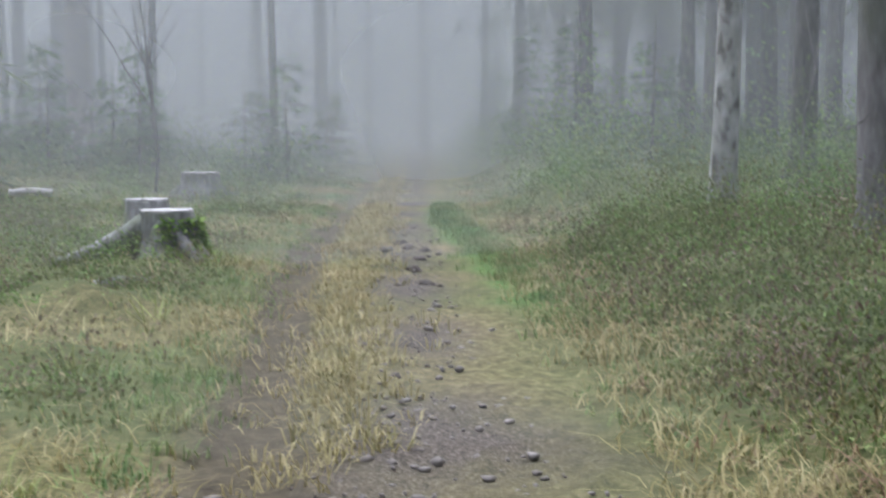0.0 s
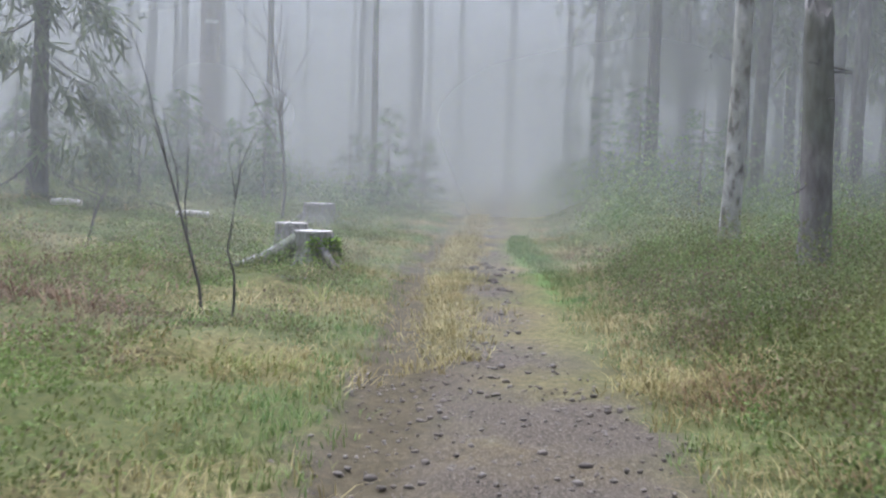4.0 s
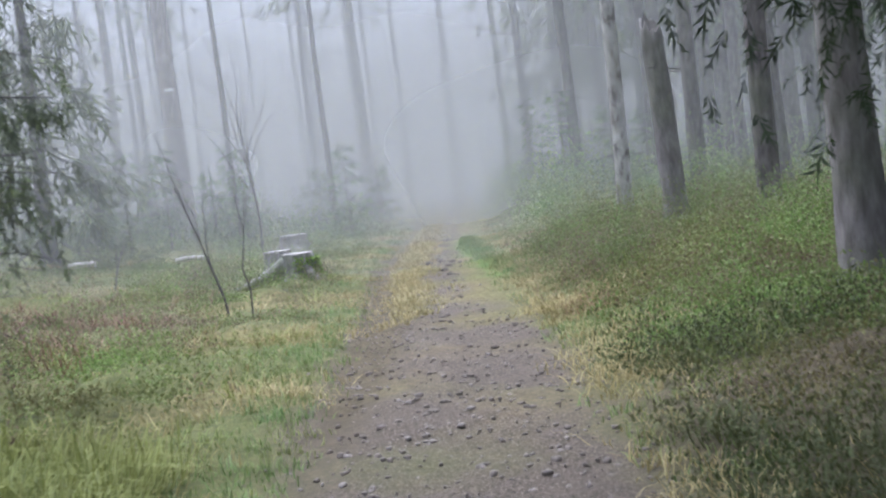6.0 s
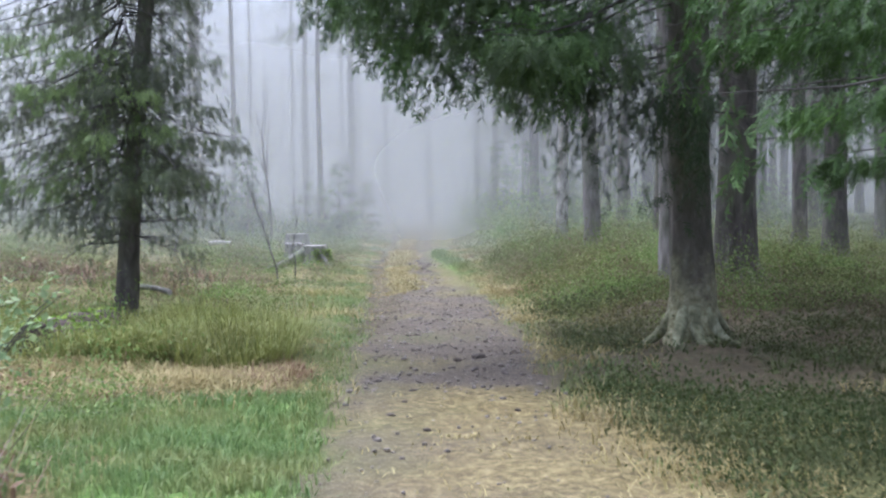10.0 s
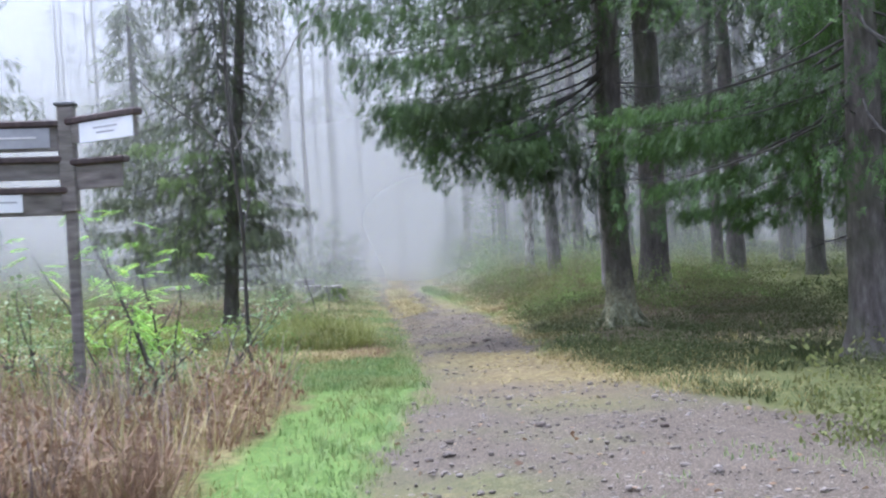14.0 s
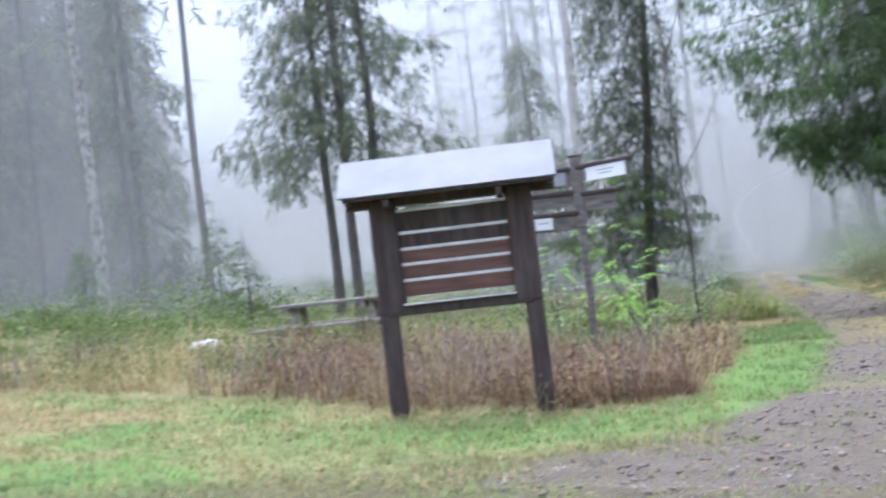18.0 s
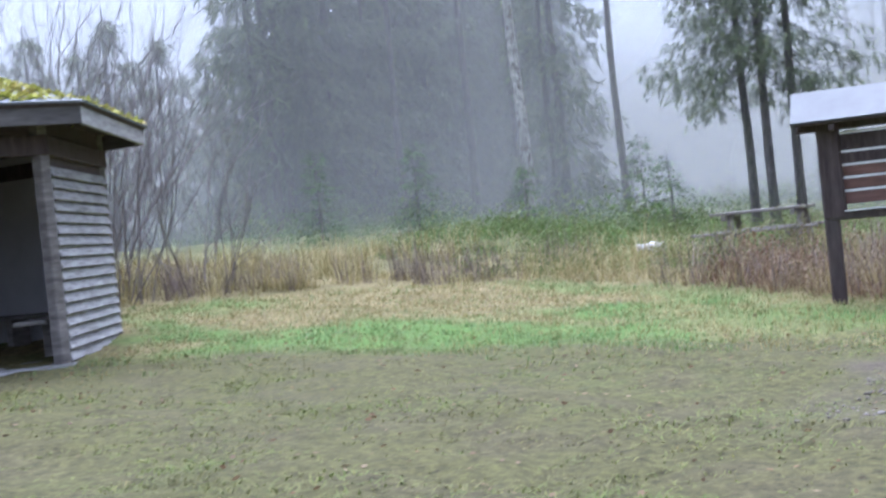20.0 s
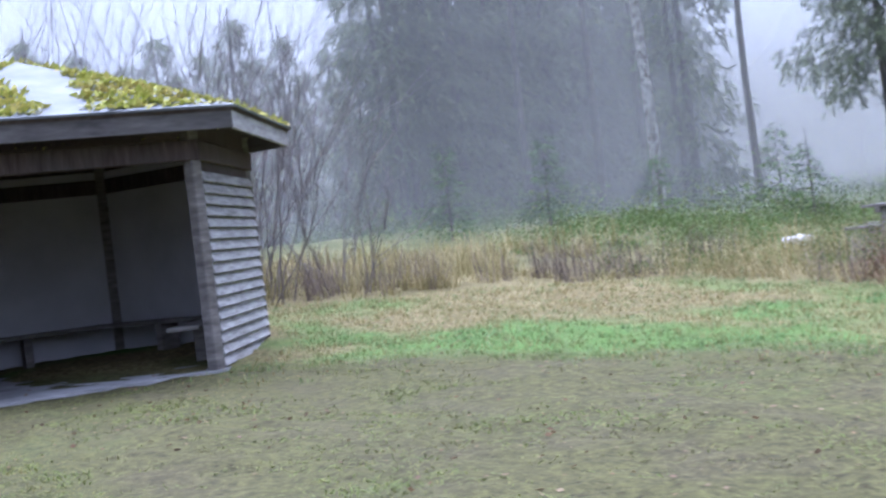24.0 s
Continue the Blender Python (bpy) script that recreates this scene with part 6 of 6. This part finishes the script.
# ---- roofed notice board ----
def notice_board():
    root = thing("notice_board", (-4.08, -12.37, float(height(-4.08, -12.37))), "roofed dark wooden notice board with red-brown slats on two posts", "notice board", turn=9.5)
    g = float(height(-4.08, -12.37))
    post = []
    for x in (-0.62, 0.62):
        post.append(part("post", box_mesh("post", (0.16, 0.16, 2.25), M_DARKWOOD, (x * 1.06, 0, 1.0), 0.02, wobble=0.012), root))
        part("side_plank", box_mesh("side_plank", (0.245, 0.19, 1.06), M_DARKWOOD, (x, 0.0, 1.53 - g), 0.02, wobble=0.01), root)
    part("lower_beam", box_mesh("lower_beam", (1.34, 0.12, 0.09), M_DARKWOOD, (0.0, -0.03, 1.03 - g), 0.012), root)
    part("ledge", box_mesh("ledge", (1.02, 0.05, 0.015), M_BARS, (0.0, -0.12, 1.085 - g), 0.003), root, "pale wet ledge")
    part("upper_beam", box_mesh("upper_beam", (1.9, 0.12, 0.13), M_DARKWOOD, (0.0, 0.0, 2.04 - g), 0.012), root)
    for i, (lo, hi) in enumerate(((1.155, 1.285), (1.315, 1.43), (1.46, 1.57), (1.60, 1.715), (1.745, 1.92))):
        part("slat", box_mesh("slat", (1.03, 0.03, hi - lo), M_REDWOOD if i < 3 else M_DARKWOOD, (0, 0.0, (lo + hi) / 2 - g), 0.006), root)
    for z in (1.30, 1.445, 1.585, 1.73, 1.935):
        part("strip", box_mesh("strip", (1.01, 0.012, 0.024), M_BARS, (0, -0.012, z - g), 0.002), root, "pale weathered strip")
    for s, name in ((-1, "front_roof"), (1, "back_roof")):
        bm_turn = (s * -42, 0, 0)
        part(name, box_mesh(name, (1.94, 0.52, 0.018), M_TIN, (0, s * 0.19, 2.245 - g), 0.003, bm_turn), root, "pale galvanised sheet")
        part("roof_board", box_mesh("roof_board", (1.86, 0.48, 0.03), M_DARKWOOD, (0, s * 0.185, 2.205 - g), 0.004, bm_turn), root)
    for x in (-0.9, 0.9):
        bm = bmesh.new()
        pts = [(x - 0.02, -0.34, 2.02 - g), (x - 0.02, 0.34, 2.02 - g), (x - 0.02, 0, 2.36 - g), (x + 0.02, -0.34, 2.02 - g), (x + 0.02, 0.34, 2.02 - g), (x + 0.02, 0, 2.36 - g)]
        v = [bm.verts.new(p) for p in pts]
        for f in ((0, 1, 2), (5, 4, 3), (0, 3, 4, 1), (1, 4, 5, 2), (2, 5, 3, 0)):
            bm.faces.new([v[k] for k in f])
        me = bpy.data.meshes.new("gable_board")
        bm.to_mesh(me)
        bm.free()
        me.materials.append(M_DARKWOOD)
        part("gable_board", me, root)
    for x in (-0.55, 0.45):
        part("rail_end", box_mesh("rail_end", (0.06, 0.7, 0.08), M_DARKWOOD, (x, 0, 2.0 - g), 0.01), root)
    return root


notice_board()


# ---- fingerpost ----
def fingerpost():
    px, py = -3.42, -8.2
    g = float(height(px, py))
    root = thing("fingerpost", (px, py, g), "weathered wooden fingerpost with several roofed direction boards", "signpost")
    part("post", box_mesh("post", (0.085, 0.085, 2.6), M_OLDWOOD, (0, 0, 2.3 - g - 1.3), 0.012, wobble=0.008), root)
    part("post_head", box_mesh("post_head", (0.13, 0.13, 0.86), M_OLDWOOD, (0, 0, 2.56 - g - 0.43), 0.012, wobble=0.006), root)
    part("post_cap", box_mesh("post_cap", (0.16, 0.16, 0.03), M_TIN, (0, 0, 2.575 - g), 0.006), root, "grey metal cap")
    #        way, height of the top, length, board height, label colour
    for turn, z, ln, tall, plate in ((-40, 2.43, 0.8, 0.16, 1), (192, 2.42, 1.25, 0.2, 2), (196, 2.13, 1.2, 0.14, 0), (-22, 2.10, 0.45, 0.2, 0), (214, 1.88, 0.62, 0.18, 3)):
        arm = part("direction_board", box_mesh("direction_board", (ln, 0.035, tall), M_OLDWOOD, (ln / 2 + 0.05, 0, -tall / 2 - 0.02), 0.006), root)
        arm.matrix_basis = pose(0, 0, z - g, 0, 0, turn)
        part("cover", box_mesh("cover", (ln + 0.1, 0.10, 0.055), M_DARKWOOD, (ln / 2 + 0.05, 0, 0.0), 0.012), arm, "dark timber cover strip")
        if plate == 1:
            part("plate", box_mesh("plate", (0.66, 0.012, 0.16), M_PLATE, (0.53, -0.028, -0.11), 0.002), arm, "white blank plate")
            for k, w in enumerate((0.3, 0.22)):
                part("printed_line", box_mesh("printed_line", (w, 0.003, 0.012), M_PRINT, (0.53, -0.036, -0.085 - 0.04 * k), 0), arm)
        if plate == 2:
            part("plate", box_mesh("plate", (1.05, 0.012, 0.16), M_PRINT, (0.66, 0.028, -0.115), 0.002), arm, "faded grey plate")
            for k, (c, w) in enumerate(((0.45, 0.42), (0.95, 0.2))):
                part("printed_line", box_mesh("printed_line", (w, 0.004, 0.014), M_BARS, (c, 0.037, -0.11), 0), arm)
        if plate == 3:
            part("plate", box_mesh("plate", (0.24, 0.012, 0.14), M_PLATE, (0.52, 0.028, -0.1), 0.002), arm, "white blank plate")
            part("printed_line", box_mesh("printed_line", (0.15, 0.003, 0.012), M_PRINT, (0.52, 0.036, -0.09), 0), arm)
    return root


fingerpost()


# ---- rowan and willow saplings by the signpost ----
def leafy_sapling(x, y, tall, stems, leaf, per, label, material, seed, compound=True):
    rng = np.random.default_rng(seed)
    root = thing("leafy_sapling", (x, y, float(height(x, y))), label, "sapling")
    twigs, spots, ways = [], [], []
    for i in range(stems):
        a = rng.uniform(0, 6.28)
        u = np.linspace(0, 1, 8)
        p = np.stack([np.cos(a) * (0.1 + 0.7 * u ** 1.3), np.sin(a) * (0.1 + 0.7 * u ** 1.3), tall * rng.uniform(0.5, 1) * u], -1) + 0.03 * rng.standard_normal((8, 3)) * u[:, None]
        twigs.append(tube(p, 0.012 * (1.1 - u), 5))
        for k in range(per):
            t = rng.uniform(0.35, 1)
            spots.append([np.interp(t, u, p[:, q]) for q in range(3)])
            ways.append(rng.standard_normal(3) * np.array([1, 1, 0.4]))
    for v, f in twigs:
        part("stem", mesh_of("stem", v, f, M_DEAD, True), root, "thin brown stem")
    spots, ways = np.array(spots), np.array(ways)
    ways /= np.linalg.norm(ways, axis=1, keepdims=True)
    if compound:
        k = 11
        t = np.repeat(np.linspace(0.25, 1, k)[None], len(spots), 0).ravel()
        o, d = np.repeat(spots, k, 0), np.repeat(ways, k, 0)
        side = np.cross(d, [0, 0, 1.0])
        sg = np.tile(np.where(np.arange(k) % 2, 1.0, -1.0), len(spots))[:, None]
        sg[k - 1::k] = 0
        q = o + d * 0.2 * t[:, None] + np.array([0, 0, -0.06]) * (t ** 2)[:, None]
        e = side * sg + d * 0.5
        e /= np.linalg.norm(e, axis=1, keepdims=True)
        w = np.cross(e, [0, 0, 1.0])
        L = leaf
        vv = np.stack([q, q + e * L * 0.5 + w * L * 0.16, q + e * L + np.array([0, 0, -0.012]), q + e * L * 0.5 - w * L * 0.16], 1)
        i = np.arange(len(q))[:, None] * 4
        part("leaves", mesh_of("leaves", vv.reshape(-1, 3), np.concatenate([i + np.array([[0, 1, 2]]), i + np.array([[0, 2, 3]])]), material), root)
    else:
        o = np.repeat(spots, 5, 0) + 0.07 * rng.standard_normal((len(spots) * 5, 3))
        lv, lf = leaves(o, leaf, rng)
        part("leaves", mesh_of("leaves", lv, lf, material), root)
    return root


leafy_sapling(-2.75, -7.9, 2.0, 6, 0.08, 9, "rowan sapling with bright green feathered leaves", M_ROWAN, 1)
leafy_sapling(-3.25, -7.4, 1.8, 6, 0.08, 10, "rowan sapling with yellowing leaves behind the signpost", M_ROWAN, 2)
leafy_sapling(-3.9, -7.6, 1.5, 5, 0.06, 9, "thin sapling with pale green leaves", M_WILLOW, 3, False)
leafy_sapling(-2.6, -6.6, 1.0, 6, 0.05, 12, "low willow sapling with grey-green leaves", M_WILLOW, 4, False)
leafy_sapling(-4.4, -6.8, 1.1, 6, 0.055, 12, "low sapling with pale green leaves", M_WILLOW, 5, False)
leafy_sapling(-2.95, -8.6, 0.8, 6, 0.05, 10, "low willow sapling with grey-green leaves", M_WILLOW, 6, False)


# ---- picnic table ----
def picnic_table(x, y, turn):
    g = float(height(x, y))
    root = thing("picnic_table", (x, y, g), "old grey wooden picnic table with fixed benches", "picnic table", turn=turn)
    for k in range(4):
        part("table_plank", box_mesh("table_plank", (1.55, 0.16, 0.045), M_OLDWOOD, (0, -0.255 + 0.17 * k, 0.75), 0.008), root)
    for s in (-1, 1):
        for k in range(2):
            part("bench_plank", box_mesh("bench_plank", (1.95, 0.12, 0.045), M_OLDWOOD, (0, s * (0.62 + 0.13 * k), 0.45), 0.008), root)
        part("bench_beam", box_mesh("bench_beam", (0.09, 1.55, 0.1), M_OLDWOOD, (0.55 * s, 0, 0.375), 0.01), root)
        part("top_beam", box_mesh("top_beam", (0.08, 0.66, 0.09), M_OLDWOOD, (0.55 * s, 0, 0.682), 0.01), root)
        for q in (-1, 1):
            part("leg", box_mesh("leg", (0.09, 0.09, 0.86), M_OLDWOOD, (0.55 * s + 0.09, q * 0.36, 0.33), 0.01, (q * 26, 0, 0)), root)
    return root


picnic_table(-7.3, -6.45, 3)


# ---- six-sided shelter ----
def shelter():
    side, over = 2.45, 0.58
    cx, cy = -13.435, -17.95
    g = 0.36
    first = math.degrees(math.atan2(-17.85 - cy, -11.0 - cx))
    root = thing("shelter", (cx, cy, g), "six-sided open wooden shelter with weatherboards and a mossy roof", "shelter", turn=first)
    corner = [Vector((side * math.cos(radians(60 * k)), side * math.sin(radians(60 * k)), 0)) for k in range(6)]
    rim = [Vector(((side + over) * math.cos(radians(60 * k)), (side + over) * math.sin(radians(60 * k)), 0)) for k in range(6)]
    top = 2.06
    # floor slab
    bm = bmesh.new()
    lo = [bm.verts.new(c * 1.04 + Vector((0, 0, -0.35))) for c in corner]
    hi = [bm.verts.new(c * 1.04 + Vector((0, 0, 0.05))) for c in corner]
    bm.faces.new(hi)
    for k in range(6):
        bm.faces.new((lo[k], lo[(k + 1) % 6], hi[(k + 1) % 6], hi[k]))
    me = bpy.data.meshes.new("floor_slab")
    bm.to_mesh(me)
    bm.free()
    me.materials.append(M_CONCRETE)
    part("floor_slab", me, root, "damp grey concrete slab")
    for k in range(6):
        part("post", box_mesh("post", (0.13, 0.13, top + 0.45), M_OLDWOOD, (*(corner[k] * 0.985)[:2], (top + 0.45) / 2), 0.012, (0, 0, 60 * k)), root)
        a, b = corner[k], corner[(k + 1) % 6]
        mid, turn = (a + b) / 2, math.degrees(math.atan2(b.y - a.y, b.x - a.x))
        part("header_beam", box_mesh("header_beam", (side + 0.1, 0.11, 0.2), M_DARKWOOD, (mid.x, mid.y, top + 0.16), 0.01, (0, 0, turn)), root)
        ra, rb = rim[k], rim[(k + 1) % 6]
        rm = (ra + rb) / 2
        part("fascia", box_mesh("fascia", (side + over - 0.02, 0.04, 0.19), M_GREYWOOD if k == 0 else M_FASCIA, (rm.x * 0.985, rm.y * 0.985, top + 0.40), 0.006, (0, 0, turn)), root, "weathered fascia board")
        # the closed sides are boarded, the one towards the yard is open
        if k not in (5,):
            wall = new("boarded_wall")
            wall.parent = root
            wall.matrix_basis = pose(mid.x, mid.y, 0, 0, 0, turn)
            part("backing", box_mesh("backing", (side - 0.13, 0.02, top + 0.42), M_DARKWOOD, (0, 0.012, top / 2 + 0.24), 0.003), wall)
            # lining added in a pale tone that imitates haze over the dark inside
            part("lining", box_mesh("lining", (side - 0.16, 0.02, top + 0.3), M_LINING, (0, 0.04, top / 2 + 0.2), 0.003), wall, "grey inner boarding, lightened to make the inside look hazy")
            n = 17
            for i in range(n):
                z = 0.12 + (top - 0.1) / n * i
                part("weatherboard", box_mesh("weatherboard", (side - 0.12, 0.022, 0.115), M_GREYWOOD, (0, -0.034, z), 0.004, (-24, 0, 0)), wall)
    # bench inside
    for k in (0, 1, 2, 3, 4):
        a, b = corner[k] * 0.82, corner[(k + 1) % 6] * 0.82
        mid, turn = (a + b) / 2, math.degrees(math.atan2(b.y - a.y, b.x - a.x))
        part("bench_board", box_mesh("bench_board", (side * 0.8, 0.34, 0.045), M_OLDWOOD, (mid.x, mid.y, 0.47), 0.008, (0, 0, turn)), root, "grey bench plank")
        part("bench_foot", box_mesh("bench_foot", (0.1, 0.3, 0.44), M_OLDWOOD, (mid.x, mid.y, 0.23), 0.008, (0, 0, turn)), root)
    # roof: six sheets on boards
    apex = Vector((0, 0, top + 1.42))
    for k in range(6):
        ra, rb = rim[k] + Vector((0, 0, top + 0.5)), rim[(k + 1) % 6] + Vector((0, 0, top + 0.5))
        nrm = (rb - ra).cross(apex - ra).normalized()
        for name, m, d0, d1 in (("roof_sheet", M_ROOFING, 0.012, 0.035), ("roof_deck", M_DARKWOOD, -0.03, 0.008)):
            bm = bmesh.new()
            grow = 0.03 if name == "roof_sheet" else 0.0
            tri = [ra + (ra - apex).normalized() * grow, rb + (rb - apex).normalized() * grow, apex]
            lo = [bm.verts.new(p + nrm * d0) for p in tri]
            hi = [bm.verts.new(p + nrm * d1) for p in tri]
            bm.faces.new(hi)
            bm.faces.new(lo[::-1])
            for q in range(3):
                bm.faces.new((lo[q], lo[(q + 1) % 3], hi[(q + 1) % 3], hi[q]))
            me = bpy.data.meshes.new(name)
            bm.to_mesh(me)
            bm.free()
            me.materials.append(m)
            part(name, me, root)
        # moss cushions, with bare sheet left between
        r2 = np.random.default_rng(300 + k)
        n = 5200
        s, t = r2.uniform(0, 1, n), r2.uniform(0, 1, n)
        flip = s + t > 1
        s[flip], t[flip] = 1 - s[flip], 1 - t[flip]
        p = np.array(ra)[None] * (1 - s - t)[:, None] + np.array(rb)[None] * s[:, None] + np.array(apex)[None] * t[:, None]
        along = s + t / 2
        if k == 5:
            keep = (np.abs(along - 0.5 + 0.02 * np.sin(t * 30)) > 0.055 + 0.1 * t) & (along > 0.03)
        else:
            keep = wave(p[:, 0], p[:, 1], 1.3, k) > -0.35
        keep &= (t > 0.015)
        p = p[keep] + np.array(nrm)[None] * 0.035
        mv, mf = leaves(p, 0.085, r2, 0.5)
        part("moss", mesh_of("moss", mv, mf, M_MOSS), root, "thick yellow-green moss")
    return root


shelter()
